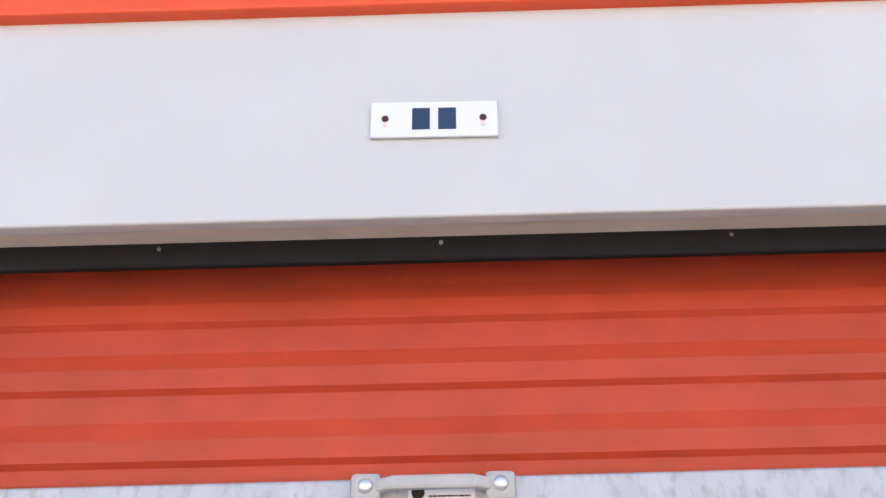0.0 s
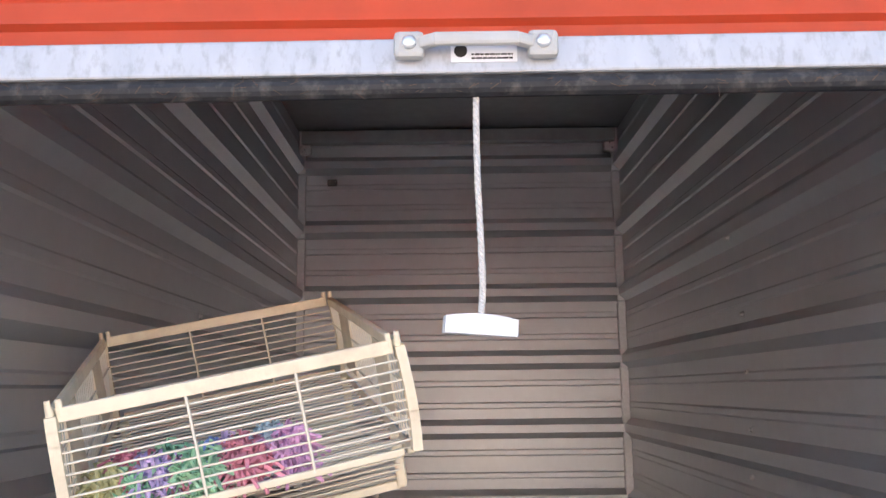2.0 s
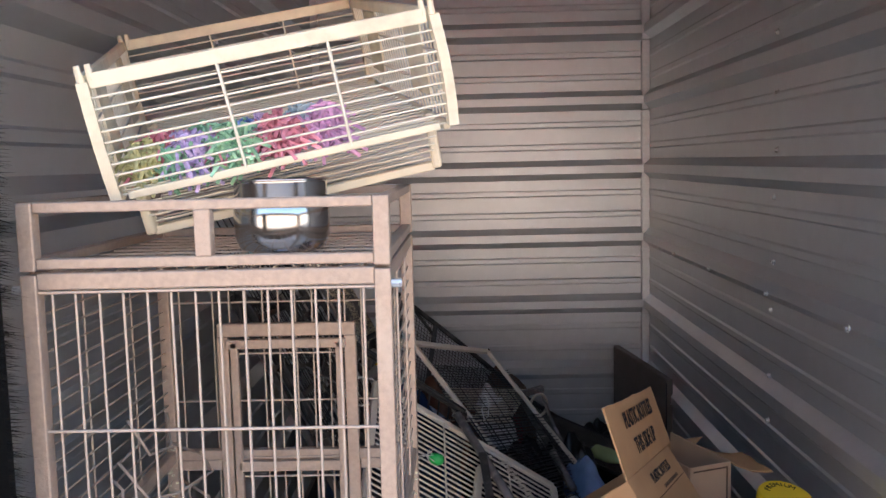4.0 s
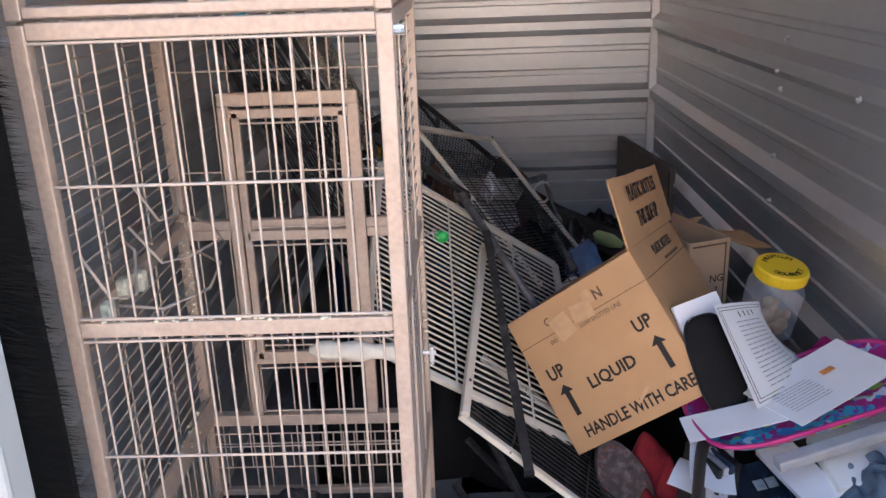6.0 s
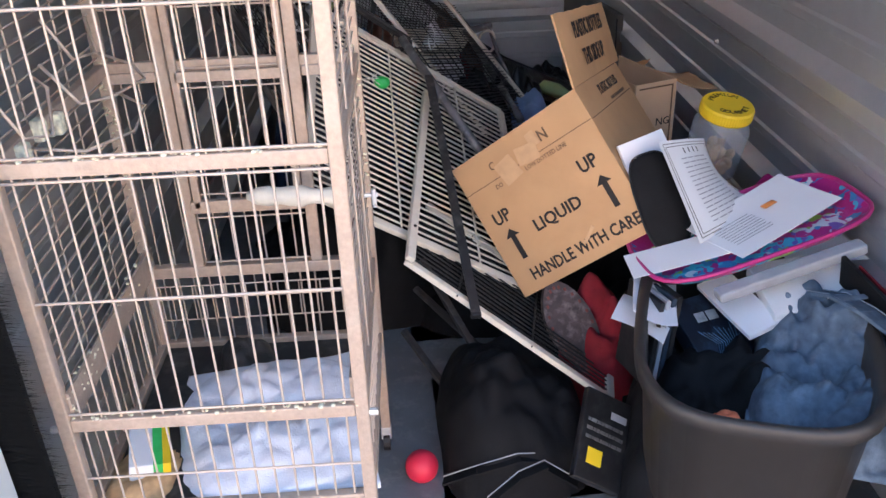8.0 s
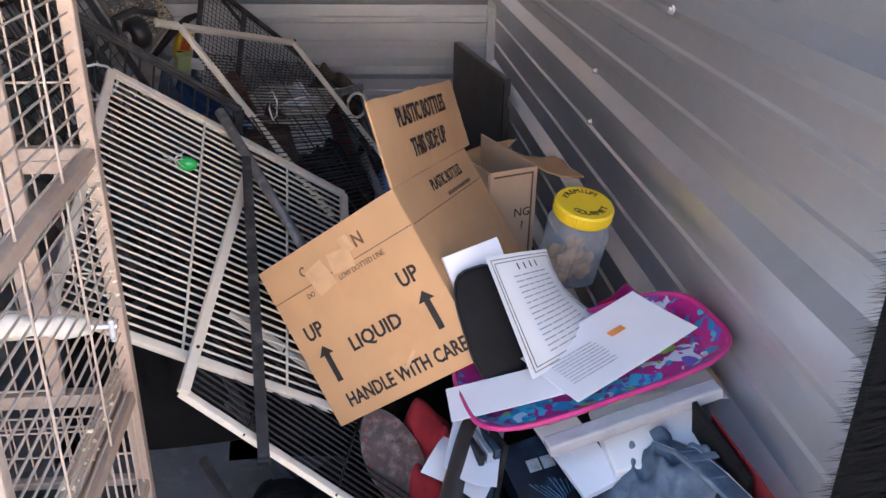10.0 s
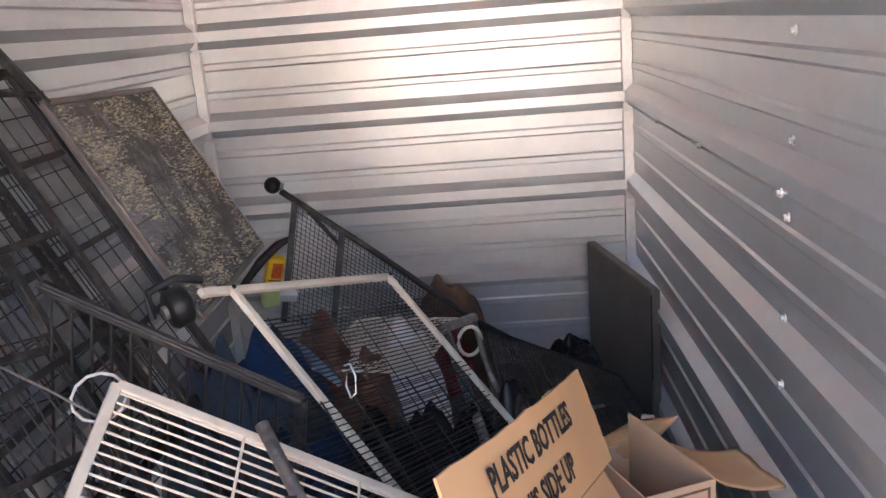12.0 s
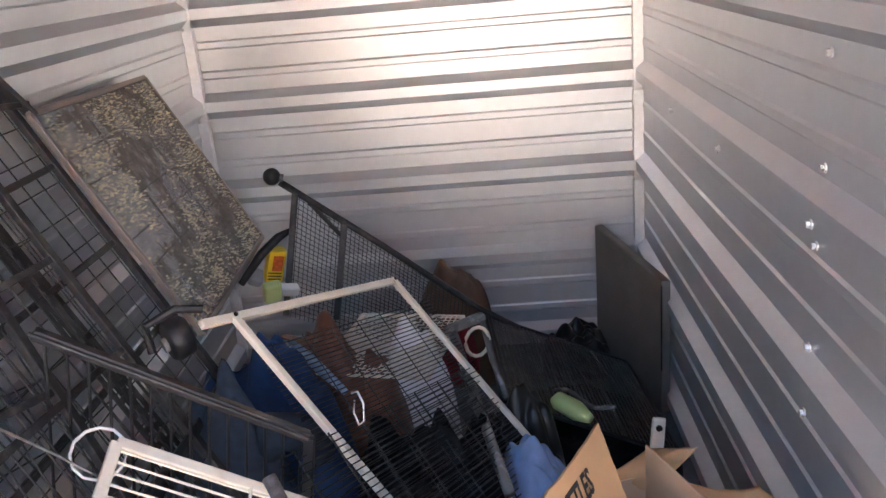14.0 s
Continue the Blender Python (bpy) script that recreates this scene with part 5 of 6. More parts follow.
zip_pts = [pq @ Vector((0.0475 * math.copysign(abs(math.cos(a)) ** 0.6, math.cos(a)), 0.0955 * math.copysign(abs(math.sin(a)) ** 0.6, math.sin(a)), 0.002)) for a in [k * math.pi / 24 for k in range(48)]]
part("zip", tube(bmesh.new(), zip_pts, 0.0016, 5, True), M_BLACK, pouch, "black zip seam", True)
part("zip_pull", beam(bmesh.new(), zip_pts[14], zip_pts[14] + Vector((-0.004, -0.006, -0.018)), 0.005, 0.002, (0, -1, 0.3)), M_STEEL, pouch, "metal zip pull")
notebook = thing("notepad", (0.36, 0.6, 0.48), "white notepad standing behind the black pouch", "notepad")
nm = plane_frame((0.291, 0.675, 0.540), (0.094, 0.04, 0.016), (0.074, -0.10, -0.18))
part("page_block", B((0.050, 0.105, 0.0), (0.105, 0.215, 0.008), nm, 0.001), M_PAPER, notebook)
cert = thing("certificate", (0.47, 0.55, 0.5), "grey bordered certificate paper propped on the pouch", "paper")
c_tl, c_tr, c_br, c_bl = Vector((0.361, 0.649, 0.549)), Vector((0.486, 0.755, 0.510)), Vector((0.618, 0.715, 0.372)), Vector((0.432, 0.560, 0.372))
eye_side = Vector((0.0, -0.55, 1.25))
c_tl, c_tr, c_br, c_bl = (p.lerp(eye_side, 0.035) for p in (c_tl, c_tr, c_br, c_bl))
c_n = (c_tr - c_tl).cross(c_bl - c_tl).normalized()
if c_n.z < 0:
    c_n = -c_n


def on_cert(u, v, lift=0.0):
    """A point of the curling page: u across, v down."""
    p = c_tl.lerp(c_tr, u).lerp(c_bl.lerp(c_br, u), v)
    dip = 0.030 * math.sin(math.pi * v) * u * u
    return p - c_n * dip + c_n * (0.006 * math.sin(math.pi * u) + lift)


def cert_line(bm, u0, v0, u1, v1, w, up=0.0012, n=8):
    """A strip of ink that follows the curl."""
    du, dv = u1 - u0, v1 - v0
    d = math.hypot(du, dv)
    a = []
    for k in range(n + 1):
        f = k / n
        for s in (-1, 1):
            a.append(bm.verts.new(on_cert(u0 + du * f - s * dv / d * w, v0 + dv * f + s * du / d * w, up)))
    for k in range(n):
        bm.faces.new((a[2 * k], a[2 * k + 1], a[2 * k + 3], a[2 * k + 2]))


bm = bmesh.new()
n = 18
lay = [[bm.verts.new(on_cert(i / n, j / n, z)) for j in range(n + 1) for i in range(n + 1)] for z in (0.0, -0.001)]
for vs in lay:
    for j in range(n):
        for i in range(n):
            a = j * (n + 1) + i
            bm.faces.new((vs[a], vs[a + 1], vs[a + n + 2], vs[a + n + 1]))
part("sheet", bm, M_PAPER2, cert, "", True)
rnd = random.Random(11)
bm = bmesh.new()
for k in range(15):
    v = 0.20 + 0.048 * k
    u = 0.24
    while u < 0.80:
        d = rnd.uniform(0.06, 0.16)
        cert_line(bm, u, v, min(u + d, 0.82), v, 0.006, n=3)
        u += d + 0.02
part("print", bm, M_LGREY, cert)
bm = bmesh.new()
for k in range(4):
    cert_line(bm, 0.36 + 0.10 * k, 0.09, 0.36 + 0.10 * k, 0.15, 0.010, n=2)
part("title_bar", bm, M_INK, cert)
bm = bmesh.new()
for e in (0.035, 0.065):
    cert_line(bm, e, e, 1 - e, e, 0.004)
    cert_line(bm, e, 1 - e, 1 - e, 1 - e, 0.004)
    cert_line(bm, e, e, e, 1 - e, 0.005)
    cert_line(bm, 1 - e, e, 1 - e, 1 - e, 0.005)
part("border", bm, M_PIPE, cert)
single("magenta_bag", cloth((0.672, 0.835, 0.20), 0.070, 0.085, 0.235, 14, 20, 36, 9, 0.35, fine=0.1), M_MAGENTA, "magenta fabric bag between tray and wall", "bag", True)
single("grey_pouch", cloth((0.69, 0.58, 0.22), 0.05, 0.07, 0.10, 25, 0, 20, 12, 0.5), M_LGREY, "pale grey cloth by the wall", "cloth", True)

# ---- cream shelf grate leaning behind the big cage ----
AT = Vector((-0.313, 1.129, 0.741))
AM = plane_frame(AT, (0.218, 0.07, -0.16), (0.13, -0.506, -0.311))
AW, AH = 0.56, 0.585


def slat_grate(m, w, h, n, label, material, wire, r=0.0022, bw=0.017, cross=(0.36, 0.72)):
    t = thing("shelf_grate", m.translation, label, "grate")
    frame_bars(m, w, h, bw, material, t, "frame_bar", 0.012)
    for k in range(n):
        y = h * (k + 0.6) / n
        rod("slat", m @ Vector((0, y, 0)), m @ Vector((w, y, 0)), r, wire, t)
    for f in cross:
        rod("cross_wire", m @ Vector((w * f, 0, -0.004)), m @ Vector((w * f + 0.01, h, -0.004)), 0.0024, wire, t)
    return t


slat_grate(AM, AW, AH, 33, "ivory enamelled shelf grate leaning on the pile", M_IVORY, M_IVORY)
nA = AM.to_3x3() @ Vector((0, 0, 1))
if nA.z < 0:
    nA = -nA
st = thing("metal_bar", (-0.13, 0.56, 0.385), "ivory metal strut resting on the grate", "strut")
part("strut_bar", beam(bmesh.new(), Vector((-0.078, 1.097, 0.526)) + nA * 0.016, Vector((-0.131, 0.560, 0.372)) + nA * 0.016, 0.018, 0.012, nA, 0.002), M_IVORY, st)
for p in (Vector((-0.122, 0.645, 0.397)),):
    part("hole", tube(bmesh.new(), [p + nA * 0.0205, p + nA * 0.0232], 0.0032, 8), M_INK, st)
clipg = thing("green_clip", (-0.177, 1.03, 0.58), "translucent green plastic clip on the grate", "clip")
bm = bmesh.new()
bmesh.ops.create_icosphere(bm, subdivisions=3, radius=0.017, matrix=Matrix.Translation(Vector((-0.176, 1.026, 0.579)) + nA * 0.012) @ Matrix.Diagonal((1.15, 0.8, 0.9, 1)))
for v in bm.verts:
    v.co += nA * 0.004 * noise.noise(v.co * 70)
part("clip_body", bm, M_GREEN, clipg, "", True)
bm = bmesh.new()
for k in range(10):
    a = k * 0.63
    p = Vector((-0.197, 1.02, 0.592)) + nA * 0.010
    tube(bm, [p, p + Vector((0.022 * math.cos(a), 0.018 * math.sin(a), 0.012 * math.sin(2 * a)))], 0.0012, 4)
part("frayed_tie", bm, M_ROPE, clipg)
ring = [AT + Vector((-0.035 + 0.042 * math.cos(a), 0.01 + 0.02 * math.sin(a), -0.022 + 0.030 * math.sin(a))) for a in [k * 0.5236 for k in range(12)]]
single("wire_loop", tube(bmesh.new(), ring, 0.0026, 6, True), M_WHITE, "white plastic loop hooked on the grate corner", "loop", True)

# second grate below, its lower bar and end showing
B0, B1 = Vector((-0.13, 0.575, 0.372)), Vector((0.262, 0.50, 0.072))
BMt = plane_frame(B0, B1 - B0, Vector((0.02, 0.30, 0.03)))
tb = thing("shelf_grate", (0.26, 0.5, 0.06), "ivory-framed grate with dark wires, under the box", "grate")
wB = (B1 - B0).length
part("frame_bar", beam(bmesh.new(), B0, B1, 0.016, 0.012, BMt.to_3x3() @ Vector((0, 0, 1)), 0.002), M_IVORY, tb)
part("frame_bar", beam(bmesh.new(), B1, BMt @ Vector((wB, 0.25, 0)), 0.016, 0.012, BMt.to_3x3() @ Vector((0, 0, 1)), 0.002), M_IVORY, tb)
part("frame_bar", beam(bmesh.new(), BMt @ Vector((0, 0.25, 0)), BMt @ Vector((wB, 0.25, 0)), 0.016, 0.012, BMt.to_3x3() @ Vector((0, 0, 1)), 0.002), M_IVORY, tb)
for k in range(17):
    y = 0.25 * (k + 0.6) / 17
    rod("slat", BMt @ Vector((0.0, y, 0)), BMt @ Vector((wB, y, 0)), 0.0020, M_BLACK, tb)
for x in (0.12, 0.30):
    rod("cross_wire", BMt @ Vector((x, -0.01, 0.004)), BMt @ Vector((x, 0.25, 0.004)), 0.002, M_BLACK, tb)

# loose bars: dark angle, scuffed pipe
ab = thing("angle_bar", (0.0, 0.51, 0.27), "long charcoal metal angle bar leaning on the grate", "bar")
bm = bmesh.new()
o1, o2 = Vector((-0.062, 1.06, 0.588)), Vector((-0.003, 0.51, 0.285))
beam(bm, o1, o2, 0.017, 0.004, (0, 0, 1))
beam(bm, o1 + Vector((0.008, 0, -0.008)), o2 + Vector((0.008, 0, -0.008)), 0.004, 0.017, (0, 0, 1))
part("bar", bm, M_DKBAR, ab)
part("end_cap", beam(bmesh.new(), o2, o2 + (o2 - o1).normalized() * 0.008, 0.020, 0.014, (0, 0, 1), 0.002), M_BLACK, ab)
pi = thing("grey_pipe", (0.03, 0.98, 0.44), "scuffed grey pipe lying across the grates", "pipe")
q0, q1 = Vector((-0.120, 1.160, 0.652)), Vector((0.085, 0.915, 0.385))
part("pipe_wall", tube(bmesh.new(), [q0, q0.lerp(q1, 0.5) + Vector((0, 0, -0.003)), q1], 0.0105, 14), M_PIPE, pi, "", True)
for k, (p0, p1) in enumerate((((-0.10, 0.80, 0.25), (0.06, 0.58, 0.02)), ((-0.15, 0.75, 0.10), (-0.03, 0.62, -0.03)), ((-0.12, 0.9, 0.12), (0.05, 0.76, 0.0)))):
    bb = thing("loose_bar", p1, "loose dark metal bar on the floor behind the cage", "bar")
    part("bar", beam(bmesh.new(), p0, p1, 0.016, 0.010, (0, 0, 1), 0.002), M_DKBAR, bb)

# ---- ivory U-frame with black mesh ----
FA, FB = Vector((-0.251, 1.506, 0.757)), Vector((-0.022, 2.000, 0.615))
LEG = Vector((0.338, -0.150, -0.424))
uf = thing("stand_frame", FA + LEG, "ivory U-shaped stand frame lying on wire mesh", "frame")
nU = (FB - FA).cross(LEG).normalized()
if nU.z < 0:
    nU = -nU
part("top_bar", beam(bmesh.new(), FA - (FB - FA) * 0.14, FB + (FB - FA) * 0.03, 0.016, 0.012, nU, 0.002), M_IVORY, uf)
for p in (FA, FB):
    part("leg", beam(bmesh.new(), p + nU * 0.004, p + LEG * 1.02 + nU * 0.004, 0.016, 0.012, nU, 0.002), M_IVORY, uf)
    part("bolt", tube(bmesh.new(), [p + nU * 0.010, p + nU * 0.014], 0.004, 8), M_INK, uf)
UM = plane_frame(FA + LEG * 0.12 - nU * 0.006, FB - FA, LEG)
fine_bm = grid_panel(bmesh.new(), UM, 0.66, 0.44, 7, 46, 0.0014)
UM2 = plane_frame(FA + LEG * 0.48 - (FB - FA) * 0.30 + nU * 0.012, FB - FA, LEG)
mp = thing("mesh_panel", UM2.translation, "black coated wire grid lying over the frame legs", "mesh panel")
tagged(part("fine_mesh", fine_bm, M_BLACK, mp, "close-set fine black wires"), kind="stuff")
for k in range(38):
    y = 0.48 * (k + 0.5) / 38
    rod("grid_wire", UM2 @ Vector((0, y, 0)), UM2 @ Vector((0.72 + 0.02 * math.sin(k), y, 0)), 0.0015, M_BLACK, mp)
for k in range(7):
    x = 0.72 * (k + 0.5) / 7
    rod("grid_stay", UM2 @ Vector((x, 0, 0.003)), UM2 @ Vector((x, 0.48, 0.003)), 0.0019, M_DKBAR, mp)
hk = thing("wire_hook", (-0.044, 1.49, 0.555), "small bright wire hook on the mesh", "hook")
part("hook", tube(bmesh.new(), [(-0.052, 1.49, 0.600), (-0.040, 1.488, 0.604), (-0.032, 1.487, 0.58), (-0.034, 1.486, 0.545), (-0.045, 1.487, 0.535), (-0.052, 1.489, 0.56), (-0.048, 1.49, 0.585)], 0.0022, 6), M_STEEL, hk, "", True)
cst = thing("castor_wheel", (-0.325, 1.445, 0.755), "black castor wheel on the tipped stand", "castor")
part("tyre", tube(bmesh.new(), [(-0.345, 1.43, 0.748), (-0.340, 1.434, 0.749), (-0.318, 1.452, 0.755), (-0.313, 1.456, 0.756)], [0.030, 0.037, 0.037, 0.030], 22), M_BLACK, cst, "", True)
part("hub", tube(bmesh.new(), [(-0.351, 1.425, 0.746), (-0.307, 1.461, 0.758)], 0.013, 14), M_PIPE, cst)
part("fork", tube(bmesh.new(), [(-0.365, 1.41, 0.742), (-0.37, 1.415, 0.79), (-0.33, 1.45, 0.803), (-0.29, 1.475, 0.79)], 0.008, 8), M_BLACK, cst)

# ---- tipped wheeled cart at the back ----
ct = thing("wire_cart", (0.16, 2.58, 0.27), "black wire cart lying tipped against the back wall", "cart")
R0, R1 = Vector((-0.372, 2.456, 0.762)), Vector((0.165, 2.586, 0.276))
part("top_rail", tube(bmesh.new(), [R0, R0.lerp(R1, 0.5) + Vector((0, 0, 0.006)), R1, R1 + Vector((0.12, 0.02, -0.085))], 0.010, 10), M_DKBAR, ct, "", True)
bm = bmesh.new()
bmesh.ops.create_uvsphere(bm, u_segments=18, v_segments=12, radius=0.025, matrix=Matrix.Translation((-0.392, 2.452, 0.781)))
cb = part("castor_ball", bm, M_BLACK, ct, "round black castor ball", True)
part("castor_stem", tube(bmesh.new(), [(-0.392, 2.452, 0.781), (-0.362, 2.458, 0.772)], 0.012, 10), M_PIPE, cb)
P0 = R0.lerp(R1, 0.07)
PV = Vector((-0.055, -0.10, -0.34))
DM = plane_frame(P0, R1 - R0, PV)
for f in (0.07, 0.30):
    p = R0.lerp(R1, f)
    part("upright", beam(bmesh.new(), p, p + PV * (1.0 if f < 0.2 else 0.8), 0.018, 0.014, (0, 1, 0), 0.002), M_DKBAR, ct)
part("brace", beam(bmesh.new(), R0.lerp(R1, 0.12), R0.lerp(R1, 0.30) + Vector((0, -0.01, -0.05)), 0.012, 0.010, (0, 1, 0), 0.002), M_DKBAR, ct)
bm = bmesh.new()
for k in range(44):
    p = R0.lerp(R1, 0.07 + 0.90 * k / 44)
    tube(bm, [p, p + PV * (1.0 - 0.45 * k / 44)], 0.0014, 4)
for j in range(1, 26):
    a, b = P0 + PV * (j / 26), R1 + PV * (0.55 * j / 26)
    tube(bm, [a, b], 0.0010, 4)
tagged(part("side_mesh", bm, M_BLACK, ct, "fine black wire side"), kind="stuff")
E0 = Vector((0.17, 2.60, 0.25))
EM = plane_frame(E0, Vector((0.46, 0.04, -0.22)), Vector((0.10, -0.55, -0.02)))
em = thing("crate_base", (0.6, 2.3, 0.03), "flat black wire crate panel lying low on the pile", "crate panel")
frame_bars(EM, 0.51, 0.56, 0.010, M_BLACK, em, "frame_bar")
bm = grid_panel(bmesh.new(), EM, 0.51, 0.56, 38, 44, 0.0018, 4)
tagged(part("mesh", bm, M_MESH, em, "close black mesh"), kind="stuff")
for k in range(5):
    rod("stay", EM @ Vector((0.51 * (k + 0.5) / 5, 0, 0.005)), EM @ Vector((0.51 * (k + 0.5) / 5, 0.56, 0.005)), 0.0022, M_PIPE, em)

# ---- crusty grate tray and black crate panels leaning on the left wall ----
TT, TTL, TB = Vector((-0.706, 2.463, 1.083)), Vector((-0.656, 1.737, 1.111)), Vector((-0.452, 2.482, 0.600))
FMt = plane_frame(TTL, TT - TTL, TB - TT)
FW, FH = (TT - TTL).length * 1.0, (TB - TT).length
tr = thing("cage_tray", TB, "seed-crusted brown wire floor tray leaning on the wall", "tray")
frame_bars(FMt, FW, FH, 0.014, M_BOARD, tr, "frame_bar", 0.012)
nF = FMt.to_3x3() @ Vector((0, 0, 1))
sF = 1.0 if nF.x > 0 else -1.0
# clogged patches of droppings between the wires; elsewhere the wall shows through
bm = bmesh.new()
NX, NY = 110, 80
cell = {}
for j in range(NY):
    for i in range(NX):
        u, v = (i + 0.5) / NX, (j + 0.5) / NY
        d = noise.noise(Vector((u * 3.4, v * 2.9, 7.0))) + 0.55 * noise.noise(Vector((u * 10, v * 8, 2.0))) + 0.35 * noise.noise(Vector((u * 34, v * 28, 5.0)))
        if d + 0.55 * max(abs(u - 0.5), abs(v - 0.5)) < 0.16:
            continue
        quad = []
        for di, dj in ((0, 0), (1, 0), (1, 1), (0, 1)):
            key = (i + di, j + dj)
            if key not in cell:
                jit = 0.35 * noise.noise(Vector((key[0] * 0.9, key[1] * 0.9, 3.0)))
                lift = 0.003 * noise.noise(Vector((key[0] * 0.35, key[1] * 0.35, 9.0)))
                cell[key] = bm.verts.new(FMt @ Vector((FW * (key[0] + jit) / NX, FH * (key[1] - jit) / NY, -sF * 0.003 + lift)))
            quad.append(cell[key])
        bm.faces.new(quad)
bmesh.ops.solidify(bm, geom=bm.faces[:], thickness=0.0025)
tagged(part("crust", bm, M_CRUST, tr, "grey-brown clogged droppings"), kind="stuff")
bm = bmesh.new()
for k in range(104):
    x = FW * (k + 0.5) / 104
    tube(bm, [FMt @ Vector((x, 0, 0)), FMt @ Vector((x, FH, 0))], 0.0010, 4)
tagged(part("wire_grille", bm, M_PIPE, tr, "fine parallel wires"), kind="stuff")
for k in range(8):
    rod("cross_wire", FMt @ Vector((0, FH * (k + 0.5) / 8, -sF * 0.004)), FMt @ Vector((FW, FH * (k + 0.5) / 8, -sF * 0.004)), 0.0019, M_DKBAR, tr)
for k in range(2):
    rod("cross_wire", FMt @ Vector((FW * (k + 1) / 3, 0, -sF * 0.006)), FMt @ Vector((FW * (k + 1) / 3, FH, -sF * 0.006)), 0.0022, M_DKBAR, tr)
rnd = random.Random(31)
vs, fs = [], []
for k in range(9000):
    u, v = rnd.random(), rnd.random()
    d = noise.noise(Vector((u * 3.2, v * 2.8, 4.0))) + 0.5 * noise.noise(Vector((u * 9, v * 8, 1.0)))
    edge = max(abs(u - 0.5), abs(v - 0.45)) * 0.9
    if d + edge - 0.28 < rnd.uniform(-0.25, 0.55):
        continue
    c = FMt @ Vector((FW * (0.02 + 0.96 * u), FH * (0.02 + 0.96 * v), sF * rnd.uniform(0.001, 0.008)))
    r = rnd.uniform(0.0018, 0.0058) * (1.8 if rnd.random() < 0.04 else 1)
    a = rnd.uniform(0, 6.28)
    ax, ay, az = Vector((math.cos(a), math.sin(a), 0.3)).normalized() * r, Vector((-math.sin(a), math.cos(a), 0.2)).normalized() * r * 0.6, nF * sF * r * 0.6
    b0 = len(vs)
    vs += [c + ax, c + ay, c - ax, c - ay, c + az, c - az]
    for i in range(4):
        fs += [(b0 + i, b0 + (i + 1) % 4, b0 + 4), (b0 + (i + 1) % 4, b0 + i, b0 + 5)]
me = bpy.data.meshes.new("husk_crust")
me.from_pydata([tuple(v) for v in vs], [], fs)
me.materials.append(M_SEED)
tagged(put_under(new("husk_crust", me), tr, Matrix()), "pale seed husks and droppings", kind="stuff")


def crate_panel(o, ux, uy, label, perf=None, nx=9, ny=18, bw=0.020, cross=3):
    m = plane_frame(o, ux, uy)
    w, h = Vector(ux).length, Vector(uy).length
    t = thing("folded_crate", Vector(o) + Vector(uy), label, "crate", "black folded crates")
    frame_bars(m, w, h, bw, M_DKBAR, t, "frame_bar", 0.014)
    for k in range(cross):
        y = h * (k + 1) / (cross + 1)
        part("cross_bar", beam(bmesh.new(), m @ Vector((0, y, 0)), m @ Vector((w, y, 0)), 0.013, 0.010, m.to_3x3() @ Vector((0, 0, 1)), 0.0015), M_DKBAR, t)
    for k in range(nx):
        x = w * (k + 0.5) / nx
        rod("bar", m @ Vector((x, 0, 0)), m @ Vector((x, h, 0)), 0.0017, M_BLACK, t)
    for k in range(ny):
        rod("cross_wire", m @ Vector((0, h * (k + 0.5) / ny, 0.003)), m @ Vector((w, h * (k + 0.5) / ny, 0.003)), 0.0015, M_BLACK, t)
    if perf is not None:
        bm = bmesh.new()
        x = w * perf
        n = int(h / 0.032)
        for sx in (-0.017, 0.017):
            beam(bm, m @ Vector((x + sx, 0, 0.010)), m @ Vector((x + sx, h, 0.010)), 0.012, 0.003, m.to_3x3() @ Vector((0, 0, 1)))
        for k in range(n + 1):
            y = h * k / n
            beam(bm, m @ Vector((x - 0.012, y, 0.010)), m @ Vector((x + 0.012, y, 0.010)), 0.012, 0.003, m.to_3x3() @ Vector((0, 0, 1)))
        part("slotted_strip", bm, M_DKBAR, t, "flat strip with square slots")
    return t


V = Vector((0.237, 0.019, -0.46))
crate_panel((-0.705, 1.02, 1.175), (0.0, 0.70, 0.0), V * 1.42, "black wire crate panel leaning on the side wall", 0.62, 13, 12)
crate_panel((-0.655, 1.00, 1.10), (0.02, 0.50, -0.03), V * 1.5 + Vector((0.03, 0, 0)), "black folded crate panel with slotted edge strip", 0.85, 9, 8)
crate_panel((-0.60, 0.95, 0.98), (0.05, 0.36, -0.08), V * 1.3 + Vector((0.05, 0.02, 0)), "dusty black crate side lying on another", 0.3, 8, 7)
gp = thing("metal_stake", (-0.70, 1.75, 1.2), "black crate post sticking up above the tray", "post")
part("post_bar", beam(bmesh.new(), (-0.722, 1.70, 1.235), (-0.655, 1.752, 1.105), 0.020, 0.016, (0, 1, 0), 0.002), M_DKBAR, gp)
part("post_arm", beam(bmesh.new(), (-0.69, 1.58, 1.145), (-0.668, 1.76, 1.130), 0.016, 0.012, (0, 0, 1), 0.002), M_DKBAR, gp)

# low railed crate side in front of them
H0, H1 = Vector((-0.455, 1.235, 0.868)), Vector((-0.103, 1.348, 0.600))
HV = Vector((-0.045, -0.02, -0.30))
hc = thing("dog_crate", H1 + HV, "heavy black crate side with upright bars", "crate panel")
part("top_rail", beam(bmesh.new(), H0, H1, 0.020, 0.018, (0, 0, 1), 0.003), M_BLACK, hc, "scuffed black rail")
part("top_edge", tube(bmesh.new(), [H0 + Vector((0, -0.012, 0.004)), H1 + Vector((0, -0.012, 0.004))], 0.004, 8), M_DKBAR, hc)
part("end_post", beam(bmesh.new(), H1, H1 + HV, 0.018, 0.016, (0, 1, 0), 0.002), M_BLACK, hc)
